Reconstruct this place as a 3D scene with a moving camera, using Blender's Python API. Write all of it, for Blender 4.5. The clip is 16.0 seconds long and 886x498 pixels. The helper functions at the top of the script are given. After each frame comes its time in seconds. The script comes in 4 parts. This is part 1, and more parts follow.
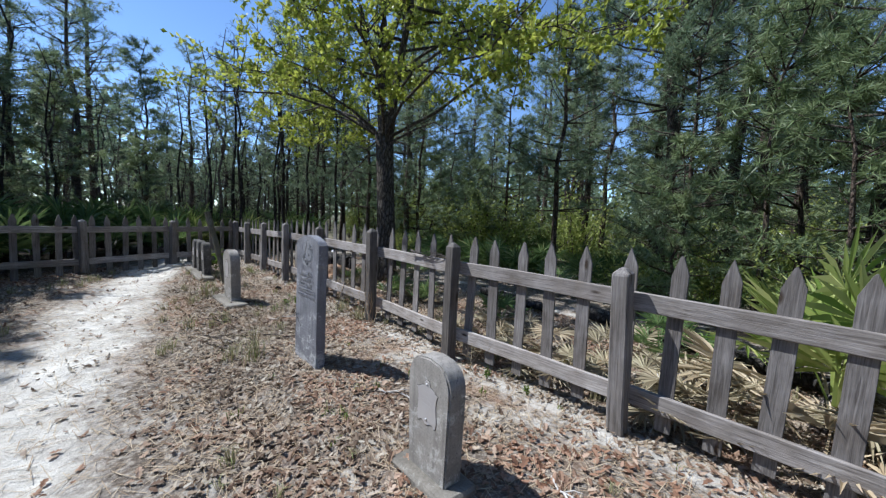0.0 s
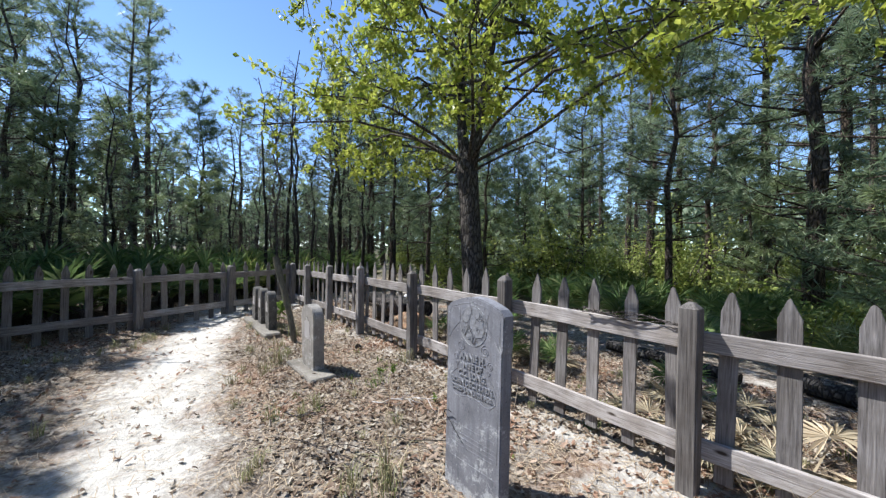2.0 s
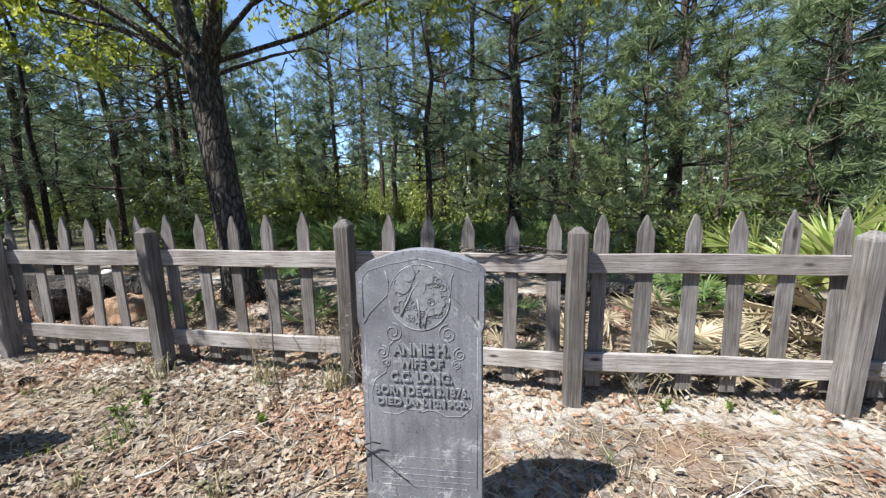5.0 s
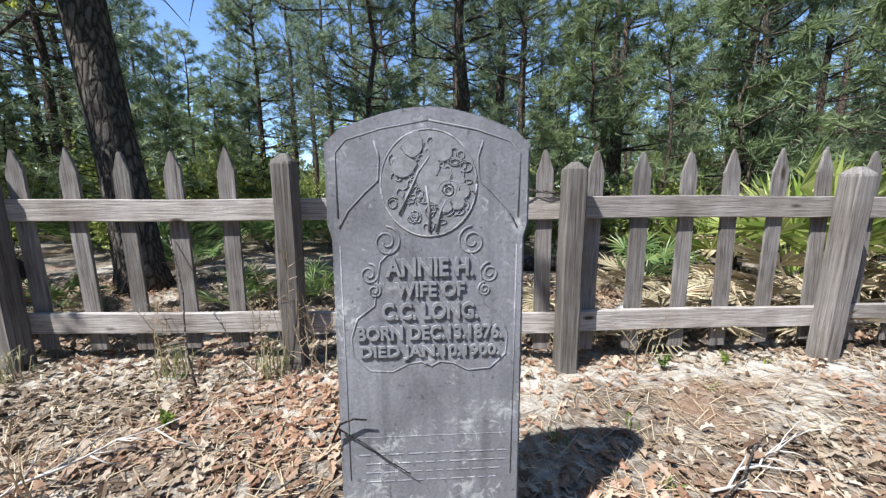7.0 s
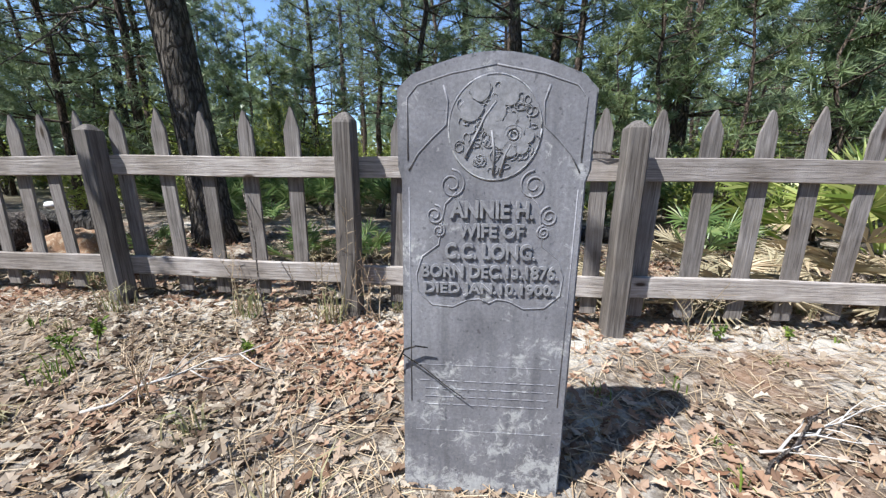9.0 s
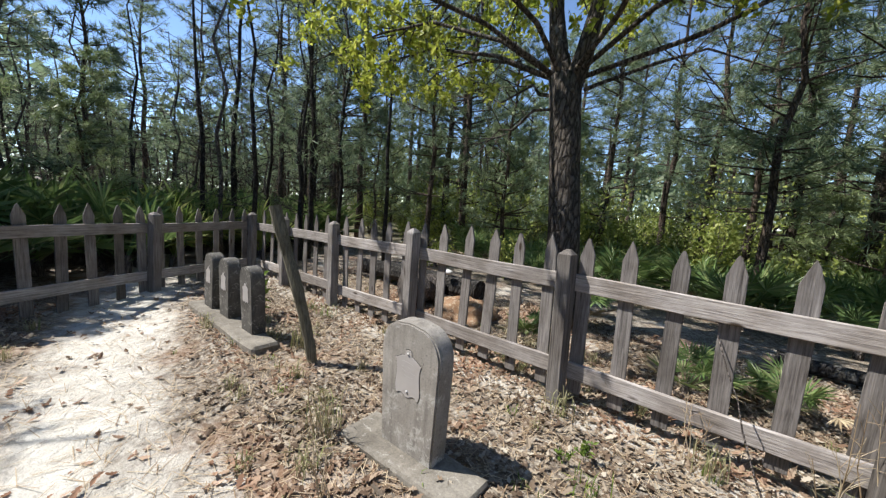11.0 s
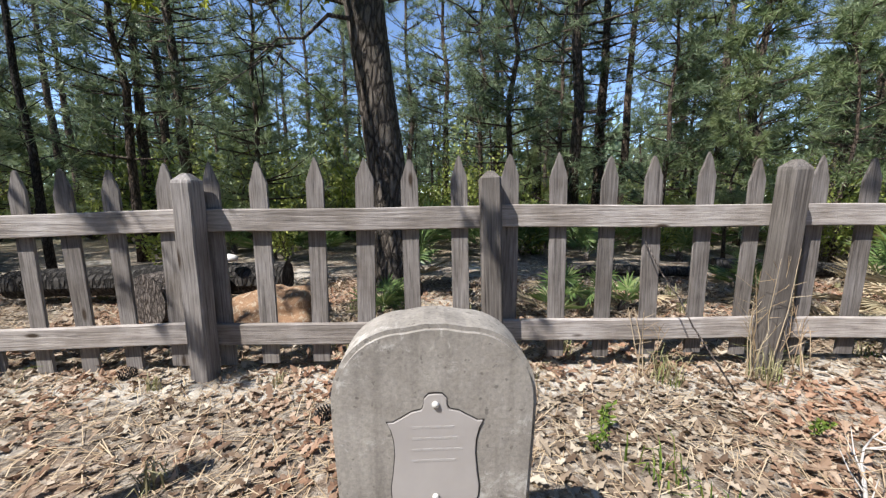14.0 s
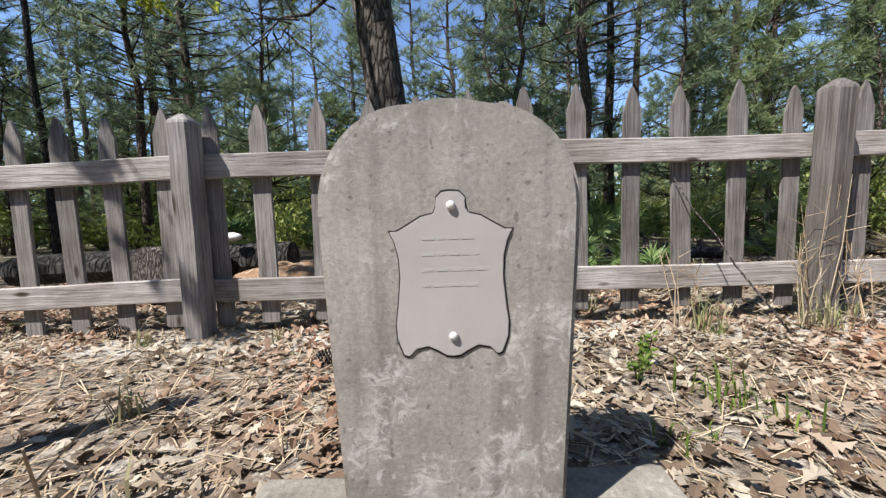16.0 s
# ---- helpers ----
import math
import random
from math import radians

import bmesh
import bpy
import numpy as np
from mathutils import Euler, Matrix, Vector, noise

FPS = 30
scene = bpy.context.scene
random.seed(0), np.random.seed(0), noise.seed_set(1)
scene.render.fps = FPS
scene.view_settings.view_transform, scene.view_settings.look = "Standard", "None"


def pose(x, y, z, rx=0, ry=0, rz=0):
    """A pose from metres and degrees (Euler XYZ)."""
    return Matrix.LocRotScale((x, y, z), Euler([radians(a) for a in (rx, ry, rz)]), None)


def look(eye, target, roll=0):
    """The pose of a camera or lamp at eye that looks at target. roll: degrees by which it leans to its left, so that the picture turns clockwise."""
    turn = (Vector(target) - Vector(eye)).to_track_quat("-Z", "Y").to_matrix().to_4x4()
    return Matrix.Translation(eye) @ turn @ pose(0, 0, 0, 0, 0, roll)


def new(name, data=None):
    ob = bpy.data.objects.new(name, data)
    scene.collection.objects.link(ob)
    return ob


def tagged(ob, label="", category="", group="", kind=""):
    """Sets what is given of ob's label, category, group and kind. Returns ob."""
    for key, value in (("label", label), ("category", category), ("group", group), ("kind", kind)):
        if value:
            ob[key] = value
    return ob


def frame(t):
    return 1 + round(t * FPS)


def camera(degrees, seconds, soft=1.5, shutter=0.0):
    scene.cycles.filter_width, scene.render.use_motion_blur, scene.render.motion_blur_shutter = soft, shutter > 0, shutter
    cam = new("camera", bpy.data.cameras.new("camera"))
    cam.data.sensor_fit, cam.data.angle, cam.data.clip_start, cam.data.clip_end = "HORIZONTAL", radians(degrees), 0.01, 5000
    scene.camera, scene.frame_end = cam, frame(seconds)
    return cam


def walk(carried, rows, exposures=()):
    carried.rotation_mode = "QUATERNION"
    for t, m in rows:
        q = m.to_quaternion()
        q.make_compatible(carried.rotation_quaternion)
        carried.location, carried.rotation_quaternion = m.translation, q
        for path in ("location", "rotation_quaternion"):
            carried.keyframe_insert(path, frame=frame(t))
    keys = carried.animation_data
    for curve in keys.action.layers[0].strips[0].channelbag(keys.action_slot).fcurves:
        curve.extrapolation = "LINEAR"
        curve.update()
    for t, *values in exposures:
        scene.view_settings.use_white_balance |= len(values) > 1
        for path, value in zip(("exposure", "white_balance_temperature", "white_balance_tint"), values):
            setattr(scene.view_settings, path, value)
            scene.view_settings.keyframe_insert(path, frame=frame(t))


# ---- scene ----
cam = camera(102, 16.0, soft=1.3)
PATH = [
    (0, look((5.041, -3.174, 1.787), (3.591, -1.808, 1.608), 2.8)),
    (0.5, look((4.525, -3.394, 1.815), (2.912, -2.213, 1.769), 1.1)),
    (1, look((3.941, -3.276, 1.878), (2.238, -2.231, 1.799), 0.6)),
    (1.5, look((3.432, -3.234, 1.901), (1.697, -2.242, 1.828), 2.5)),
    (2, look((2.872, -3.331, 1.871), (1.313, -2.079, 1.860), 0.9)),
    (2.5, look((2.461, -3.306, 1.807), (1.093, -1.848, 1.767), 2.4)),
    (3, look((2.021, -3.237, 1.804), (0.874, -1.600, 1.735), 1.2)),
    (3.5, look((1.653, -3.308, 1.797), (0.830, -1.489, 1.685), 3.1)),
    (4, look((1.397, -3.357, 1.809), (0.886, -1.429, 1.658), 2.5)),
    (4.5, look((1.361, -3.155, 1.764), (0.945, -1.213, 1.528), -1.1)),
    (5, look((1.281, -2.979, 1.734), (0.974, -1.026, 1.436), -0.9)),
    (5.2, look((1.184, -2.936, 1.722), (0.984, -0.968, 1.425), -0.8)),
    (7.3, look((0.950, -2.452, 1.188), (1.013, -0.475, 0.889), 0.1)),
    (7.5, look((0.948, -2.428, 1.154), (1.024, -0.451, 0.863), 0.3)),
    (8, look((0.933, -2.430, 1.061), (0.974, -0.472, 0.657), -0.3)),
    (8.5, look((0.933, -2.453, 1.033), (0.973, -0.499, 0.608), -0.9)),
    (9, look((0.894, -2.598, 1.178), (0.705, -0.660, 0.722), 0.6)),
    (9.5, look((0.747, -2.847, 1.505), (-0.032, -1.043, 1.133), 3.1)),
    (10, look((0.240, -3.138, 1.710), (-0.947, -1.537, 1.542), 3.2)),
    (10.2, look((-0.039, -3.226, 1.805), (-1.387, -1.760, 1.619), 3.0)),
    (12.3, look((-1.993, -3.009, 1.630), (-2.835, -1.216, 1.355), 4.3)),
    (12.5, look((-2.123, -2.904, 1.608), (-2.872, -1.065, 1.367), 2.8)),
    (13, look((-2.356, -2.675, 1.572), (-2.829, -0.757, 1.260), 2.2)),
    (13.5, look((-2.564, -2.534, 1.509), (-2.638, -0.560, 1.193), 1.0)),
    (14, look((-2.568, -2.399, 1.287), (-2.501, -0.421, 0.999), -0.1)),
    (14.5, look((-2.543, -2.292, 0.999), (-2.464, -0.312, 0.730), -1.3)),
    (15, look((-2.535, -2.240, 0.811), (-2.474, -0.244, 0.704), -2.1)),
    (15.5, look((-2.568, -2.272, 0.769), (-2.498, -0.279, 0.626), -0.7)),
    (16, look((-2.582, -2.270, 0.741), (-2.567, -0.277, 0.569), -1.6)),
]
walk(cam, PATH, [(0, 0.5, 5600, 8), (0.5, 0.66, 5650, 7), (1.5, 0.78, 5800, 8), (2.2, 0.92, 5900, 9), (3.2, 0.80, 6100, 8), (5, 1.06, 6050, 8), (9, 1.03, 5950, 9),
                 (10.2, 0.88, 6150, 8), (12.4, 0.74, 6400, 10), (13.5, 0.88, 6300, 10), (14.5, 0.92, 6250, 11), (16, 0.96, 6200, 10)])

# ---- sky and sun ----
SUN_TO = Vector((-0.57, -0.43, 1.0)).normalized()
world = bpy.data.worlds.new("sky_world")
scene.world = world
world.use_nodes = True
wn = world.node_tree
sky = wn.nodes.new("ShaderNodeTexSky")
sky.sky_type, sky.sun_disc = "NISHITA", False
sky.sun_elevation = math.asin(SUN_TO.z)
sky.sun_rotation = math.atan2(SUN_TO.x, SUN_TO.y)
sky.dust_density, sky.ozone_density, sky.air_density = 0.0, 1.3, 0.65
wn.links.new(sky.outputs[0], wn.nodes["Background"].inputs[0])
wn.nodes["Background"].inputs[1].default_value = 0.15
sun_data = bpy.data.lights.new("sun", "SUN")
sun_data.energy, sun_data.angle, sun_data.color = 5.0, radians(0.55), (1.0, 0.95, 0.87)
sun = new("sun", sun_data)
sun.matrix_world = look((-20, -17, 35), (-20 - SUN_TO.x, -17 - SUN_TO.y, 35 - SUN_TO.z))

rng = random.Random(7)
nrng = np.random.default_rng(11)


# ---- materials ----
class Nodes:
    """A small helper round one material's node tree."""

    def __init__(self, name, rough=0.8):
        self.mat = bpy.data.materials.new(name)
        self.mat.use_nodes = True
        self.tree = self.mat.node_tree
        self.bsdf = self.tree.nodes["Principled BSDF"]
        self.bsdf.inputs["Roughness"].default_value = rough
        self.bsdf.inputs["Specular IOR Level"].default_value = 0.25

    def node(self, kind, **sockets):
        n = self.tree.nodes.new(kind)
        for key, value in sockets.items():
            n.inputs[key.replace("_", " ")].default_value = value
        return n

    def link(self, a, b):
        self.tree.links.new(a, b)

    def coords(self, scale=(1, 1, 1), shift=False):
        tc = self.tree.nodes.new("ShaderNodeTexCoord")
        mp = self.tree.nodes.new("ShaderNodeMapping")
        mp.inputs["Scale"].default_value = scale
        self.link(tc.outputs["Object"], mp.inputs["Vector"])
        if shift:
            oi = self.tree.nodes.new("ShaderNodeObjectInfo")
            ml = self.tree.nodes.new("ShaderNodeMath")
            ml.operation, ml.inputs[1].default_value = "MULTIPLY", 37.0
            self.link(oi.outputs["Random"], ml.inputs[0])
            self.link(ml.outputs[0], mp.inputs["Location"])
        return mp.outputs[0]

    def noise(self, vec, scale, detail=5.0, rough=0.6, distort=0.0):
        n = self.node("ShaderNodeTexNoise", Scale=scale, Detail=detail, Roughness=rough, Distortion=distort)
        self.link(vec, n.inputs["Vector"])
        return n.outputs["Fac"]

    def ramp(self, fac, stops):
        n = self.tree.nodes.new("ShaderNodeValToRGB")
        el = n.color_ramp.elements
        while len(el) < len(stops):
            el.new(0.5)
        for e, (pos, col) in zip(el, stops):
            e.position, e.color = pos, (*col, 1) if len(col) == 3 else col
        self.link(fac, n.inputs[0])
        return n.outputs[0]

    def mix(self, fac, a, b, blend="MIX"):
        n = self.tree.nodes.new("ShaderNodeMix")
        n.data_type, n.blend_type = "RGBA", blend
        for sock, val in ((n.inputs[0], fac), (n.inputs[6], a), (n.inputs[7], b)):
            if isinstance(val, (int, float)):
                sock.default_value = val
            elif isinstance(val, tuple):
                sock.default_value = (*val, 1)
            else:
                self.link(val, sock)
        return n.outputs[2]

    def math(self, op, a, b=0.0):
        n = self.tree.nodes.new("ShaderNodeMath")
        n.operation = op
        for sock, val in zip(n.inputs, (a, b)):
            if isinstance(val, (int, float)):
                sock.default_value = val
            else:
                self.link(val, sock)
        return n.outputs[0]

    def finish(self, color, bump=None, strength=0.4, depth=0.01):
        if isinstance(color, tuple):
            self.bsdf.inputs["Base Color"].default_value = (*color, 1)
        else:
            self.link(color, self.bsdf.inputs["Base Color"])
        if bump is not None:
            b = self.node("ShaderNodeBump", Strength=strength, Distance=depth)
            self.link(bump, b.inputs["Height"])
            self.link(b.outputs[0], self.bsdf.inputs["Normal"])
        return self.mat


def wood(name, along, dark=(0.068, 0.062, 0.058), light=(0.34, 0.322, 0.305)):
    """Weathered grey timber with grain along one local axis, knots and cracks."""
    m = Nodes(name, 0.85)
    sc = [26, 26, 26]
    sc[along] = 1.1
    v = m.coords(tuple(sc), True)
    big = m.coords((1.5, 1.5, 1.5), True)
    grain = m.noise(v, 3.0, 8, 0.65, 0.6)
    patch = m.noise(big, 2.0, 4)
    mid = tuple((a + b) * 0.5 for a, b in zip(dark, light))
    base = m.ramp(grain, [(0.28, dark), (0.48, mid), (0.72, light)])
    worn = m.ramp(patch, [(0.3, (0.60, 0.56, 0.53)), (0.7, (1.05, 1.04, 1.06))])
    col = m.mix(1.0, base, worn, "MULTIPLY")
    oi = m.tree.nodes.new("ShaderNodeObjectInfo")
    tone = m.ramp(oi.outputs["Random"], [(0.0, (0.70, 0.68, 0.66)), (0.5, (1.0, 0.98, 0.97)), (1.0, (1.16, 1.14, 1.12))])
    col = m.mix(1.0, col, tone, "MULTIPLY")
    kv = [5.0, 5.0, 5.0]
    kv[along] = 1.7
    vor = m.node("ShaderNodeTexVoronoi", Scale=1.0)
    m.link(m.coords(tuple(kv), True), vor.inputs["Vector"])
    knot = m.ramp(vor.outputs["Distance"], [(0.05, (1, 1, 1)), (0.11, (0, 0, 0))])
    col = m.mix(knot, col, (0.05, 0.035, 0.025))
    return m.finish(col, grain, 0.7, 0.008)


def stone(name, low, high, spots=(0.5, 0.5, 0.48), speck=0.62, pit=0.5):
    """Weathered stone or cast concrete with streaks, pale lichen spots and pits."""
    m = Nodes(name, 0.9)
    v = m.coords()
    a = m.noise(v, 3.5, 6, 0.62)
    streak = m.noise(m.coords((9, 9, 1.3)), 1.6, 5)
    b = m.noise(v, 60, 4, 0.7)
    col = m.ramp(a, [(0.3, low), (0.68, high)])
    col = m.mix(m.ramp(streak, [(0.5, (0, 0, 0)), (0.75, (0.5, 0.5, 0.5))]), col, tuple(x * 0.6 for x in low))
    spot = m.noise(v, 13, 7, 0.75, 1.2)
    col = m.mix(m.ramp(spot, [(speck, (0, 0, 0)), (speck + 0.06, (0.85, 0.85, 0.85))]), col, spots)
    fine = m.ramp(b, [(0.35, (0.78, 0.78, 0.78)), (0.6, (1.08, 1.08, 1.08))])
    col = m.mix(1.0, col, fine, "MULTIPLY")
    return m.finish(col, b, pit, 0.006)


def lichened(name, low, high, pale, patchy=0.56):
    """Old marble: cloudy grey, fine dark veins, crusts of pale lichen in patches, thicker low down on the slab."""
    m = Nodes(name, 0.82)
    v = m.coords()
    xyz = m.tree.nodes.new("ShaderNodeSeparateXYZ")
    m.link(v, xyz.inputs[0])
    col = m.ramp(m.noise(v, 2.6, 7, 0.65, 0.4), [(0.32, low), (0.66, high)])
    runs = m.noise(m.coords((14, 14, 1.1)), 1.3, 6, 0.6)
    col = m.mix(m.ramp(runs, [(0.48, (0, 0, 0)), (0.72, (0.55, 0.55, 0.55))]), col, tuple(x * 0.62 for x in low))
    crust = m.math("ADD", m.math("MULTIPLY", m.noise(v, 5.0, 3, 0.6), 0.55), m.math("MULTIPLY", m.noise(v, 26, 8, 0.78, 0.8), 0.5))
    low_down = m.ramp(m.math("SUBTRACT", 0.75, xyz.outputs[2]), [(0.2, (0, 0, 0)), (0.75, (0.075, 0.075, 0.075))])
    crust = m.math("ADD", crust, low_down)
    col = m.mix(m.ramp(crust, [(patchy + 0.025, (0, 0, 0)), (patchy + 0.085, (0.75, 0.75, 0.75))]), col, pale)
    pits = m.ramp(m.noise(v, 48, 2, 0.5), [(0.30, (1, 1, 1)), (0.36, (0, 0, 0))])
    col = m.mix(m.math("MULTIPLY", pits, 0.55), col, tuple(x * 0.4 for x in low))
    fine = m.noise(v, 85, 5, 0.75)
    col = m.mix(1.0, col, m.ramp(fine, [(0.32, (0.74, 0.74, 0.75)), (0.62, (1.10, 1.10, 1.09))]), "MULTIPLY")
    return m.finish(col, m.math("ADD", m.math("MULTIPLY", fine, 0.6), m.math("MULTIPLY", crust, 0.8)), 0.4, 0.006)


def leafy(name, stops, rough=0.5, through_light=0.35, rusty=0.0):
    """Thin leaves that let some light through; colour by leaf."""
    m = Nodes(name, rough)
    geo = m.tree.nodes.new("ShaderNodeNewGeometry")
    col = m.ramp(geo.outputs["Random Per Island"], stops)
    oi = m.tree.nodes.new("ShaderNodeObjectInfo")
    tone = m.ramp(oi.outputs["Random"], [(0, (0.75, 0.78, 0.72)), (1, (1.2, 1.15, 1.1))])
    col = m.mix(1.0, col, tone, "MULTIPLY")
    if rusty:
        drift = m.ramp(m.noise(m.coords(), 0.75, 3, 0.5), [(0.46, (0, 0, 0)), (0.62, (rusty, rusty, rusty))])
        col = m.mix(drift, col, m.ramp(geo.outputs["Random Per Island"], [(0, (0.20, 0.095, 0.055)), (0.6, (0.38, 0.21, 0.13)), (1, (0.50, 0.33, 0.235))]))
    m.link(col, m.bsdf.inputs["Base Color"])
    if through_light:
        tr = m.tree.nodes.new("ShaderNodeBsdfTranslucent")
        m.link(col, tr.inputs["Color"])
        mx = m.tree.nodes.new("ShaderNodeMixShader")
        mx.inputs[0].default_value = through_light
        m.link(m.bsdf.outputs[0], mx.inputs[1])
        m.link(tr.outputs[0], mx.inputs[2])
        m.link(mx.outputs[0], m.tree.nodes["Material Output"].inputs["Surface"])
    return m.mat


def bark(name, dark, light, scale=9.0):
    m = Nodes(name, 0.92)
    v = m.coords((1, 1, 0.3), True)
    vor = m.node("ShaderNodeTexVoronoi", Scale=scale * 1.6)
    vor.feature = "DISTANCE_TO_EDGE"
    warp = m.noise(v, scale, 4)
    mp = m.tree.nodes.new("ShaderNodeVectorMath")
    mp.operation = "ADD"
    m.link(v, mp.inputs[0])
    m.link(m.mix(1.0, m.ramp(warp, [(0, (0, 0, 0)), (1, (0.12, 0.12, 0.12))]), (1, 1, 1), "MULTIPLY"), mp.inputs[1])
    m.link(mp.outputs[0], vor.inputs["Vector"])
    crack = m.ramp(vor.outputs["Distance"], [(0.0, (0, 0, 0)), (0.22, (1, 1, 1))])
    fine = m.noise(v, scale * 5, 6, 0.7)
    tone = m.ramp(fine, [(0.3, dark), (0.7, light)])
    col = m.mix(crack, tuple(x * 0.45 for x in dark), tone)
    lichen = m.noise(m.coords((1, 1, 0.7), True), 3.2, 6, 0.7)
    col = m.mix(m.ramp(lichen, [(0.6, (0, 0, 0)), (0.68, (0.5, 0.5, 0.5))]), col, (0.33, 0.32, 0.29))
    return m.finish(col, m.math("ADD", crack, m.math("MULTIPLY", fine, 0.5)), 0.9, 0.03)


def ground_material():
    """White sand path, leaf mould, rusty soil and dry grass tones over one sheet."""
    m = Nodes("ground_sand_and_mould", 0.95)
    tc = m.tree.nodes.new("ShaderNodeTexCoord")
    v = tc.outputs["Object"]
    xyz = m.tree.nodes.new("ShaderNodeSeparateXYZ")
    m.link(v, xyz.inputs[0])
    x, y = xyz.outputs[0], xyz.outputs[1]
    mid = m.math("ADD", m.math("MULTIPLY", m.math("MINIMUM", m.math("ADD", x, 4.5), 0.0), -0.17), m.math("MULTIPLY", x, -0.13))
    off = m.math("ABSOLUTE", m.math("SUBTRACT", y, m.math("ADD", mid, -3.68)))
    edge = m.noise(v, 1.3, 6, 0.7)
    fray = m.noise(v, 9, 5, 0.7)
    wob = m.math("ADD", m.math("MULTIPLY", m.math("SUBTRACT", edge, 0.5), 1.3), m.math("MULTIPLY", m.math("SUBTRACT", fray, 0.5), 0.9))
    path = m.ramp(m.math("ADD", off, wob), [(0.26, (1, 1, 1)), (0.80, (0, 0, 0))])
    grit = m.noise(v, 120, 3, 0.7)
    sand = m.ramp(m.noise(v, 4, 6), [(0.3, (0.42, 0.38, 0.33)), (0.52, (0.60, 0.56, 0.50)), (0.72, (0.74, 0.70, 0.63))])
    mould = m.ramp(m.noise(v, 16, 8, 0.75), [(0.3, (0.045, 0.035, 0.027)), (0.48, (0.17, 0.135, 0.105)), (0.68, (0.50, 0.45, 0.38))])
    rust = m.ramp(m.noise(v, 1.1, 4, 0.6), [(0.52, (0, 0, 0)), (0.68, (0.55, 0.55, 0.55))])
    mould = m.mix(rust, mould, (0.30, 0.17, 0.10))
    bare = m.ramp(m.noise(v, 0.9, 6, 0.7), [(0.55, (0, 0, 0)), (0.66, (0.75, 0.75, 0.75))])
    col = m.mix(bare, mould, sand)
    strip = m.ramp(m.math("ABSOLUTE", m.math("ADD", y, m.math("MULTIPLY", m.math("SUBTRACT", fray, 0.5), 0.6))), [(0.12, (0.7, 0.7, 0.7)), (0.3, (0, 0, 0))])
    col = m.mix(strip, col, sand)
    col = m.mix(path, col, sand)
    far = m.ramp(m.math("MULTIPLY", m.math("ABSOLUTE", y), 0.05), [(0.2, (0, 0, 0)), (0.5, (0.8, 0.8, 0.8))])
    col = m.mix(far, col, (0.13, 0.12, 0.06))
    col = m.mix(1.0, col, m.ramp(grit, [(0.3, (0.8, 0.8, 0.8)), (0.65, (1.1, 1.1, 1.1))]), "MULTIPLY")
    return m.finish(col, m.math("ADD", m.math("MULTIPLY", grit, 0.3), m.math("ADD", m.noise(v, 22, 6, 0.7), m.math("MULTIPLY", m.noise(v, 5, 3, 0.5), 1.6))), 0.8, 0.035)


WOOD_V = wood("weathered_timber_upright", 2)
WOOD_H = wood("weathered_timber_rail", 0, (0.15, 0.135, 0.125), (0.56, 0.53, 0.50))
WOOD_OLD = wood("mossy_old_timber", 2, (0.06, 0.058, 0.04), (0.31, 0.30, 0.23))
MARBLE = lichened("dark_grey_weathered_marble", (0.14, 0.138, 0.153), (0.275, 0.272, 0.295), (0.50, 0.50, 0.50))
CARVED = stone("carved_grey_marble", (0.17, 0.168, 0.18), (0.31, 0.308, 0.325), (0.45, 0.45, 0.46), 0.68, 0.2)
CONCRETE = lichened("cast_concrete", (0.20, 0.18, 0.16), (0.38, 0.35, 0.318), (0.50, 0.475, 0.445), 0.552)
FOOTING = stone("soil_stained_footing", (0.115, 0.10, 0.082), (0.26, 0.235, 0.20), (0.34, 0.32, 0.285), 0.58, 0.7)
DARK_CONCRETE = stone("dark_stained_concrete", (0.055, 0.05, 0.046), (0.145, 0.135, 0.122), (0.27, 0.255, 0.235), 0.55, 0.55)
def zinc():
    m = Nodes("pale_grey_zinc", 0.6)
    v = m.coords()
    return m.finish(m.ramp(m.noise(v, 5, 5), [(0.3, (0.35, 0.322, 0.308)), (0.7, (0.41, 0.38, 0.366))]), m.noise(v, 90, 3), 0.06, 0.002)


PLATE = zinc()
FAINT = Nodes("faint_raised_zinc", 0.7).finish((0.385, 0.362, 0.350))
# near-black that paints the shade in the groove round a name plate
GROOVE_SHADE = Nodes("painted_groove_shade", 0.95).finish((0.03, 0.027, 0.025))
BOLT = stone("white_painted_bolt", (0.5, 0.49, 0.47), (0.62, 0.6, 0.58), (0.3, 0.2, 0.15), 0.7, 0.2)
OAK_BARK = bark("oak_bark", (0.07, 0.056, 0.046), (0.19, 0.165, 0.14))
PINE_BARK = bark("pine_bark", (0.075, 0.055, 0.042), (0.20, 0.15, 0.115), 12)
# palmetto fronds again, with sunlight painted in as a brighter yellow-green
BRIGHT_PALM = leafy("palmetto_fronds_painted_sunlit", [(0, (0.16, 0.24, 0.05)), (0.6, (0.30, 0.36, 0.11)), (1, (0.42, 0.44, 0.18))], 0.35, 0.4)
DARK_BARK = bark("thin_dark_bark", (0.035, 0.03, 0.027), (0.10, 0.088, 0.078), 16)
GREY_TWIG = bark("grey_dead_twig", (0.13, 0.105, 0.095), (0.27, 0.235, 0.21), 20)
NEEDLES = leafy("pine_needles", [(0, (0.12, 0.17, 0.10)), (0.6, (0.225, 0.29, 0.17)), (1, (0.36, 0.41, 0.27))], 0.4, 0.4)
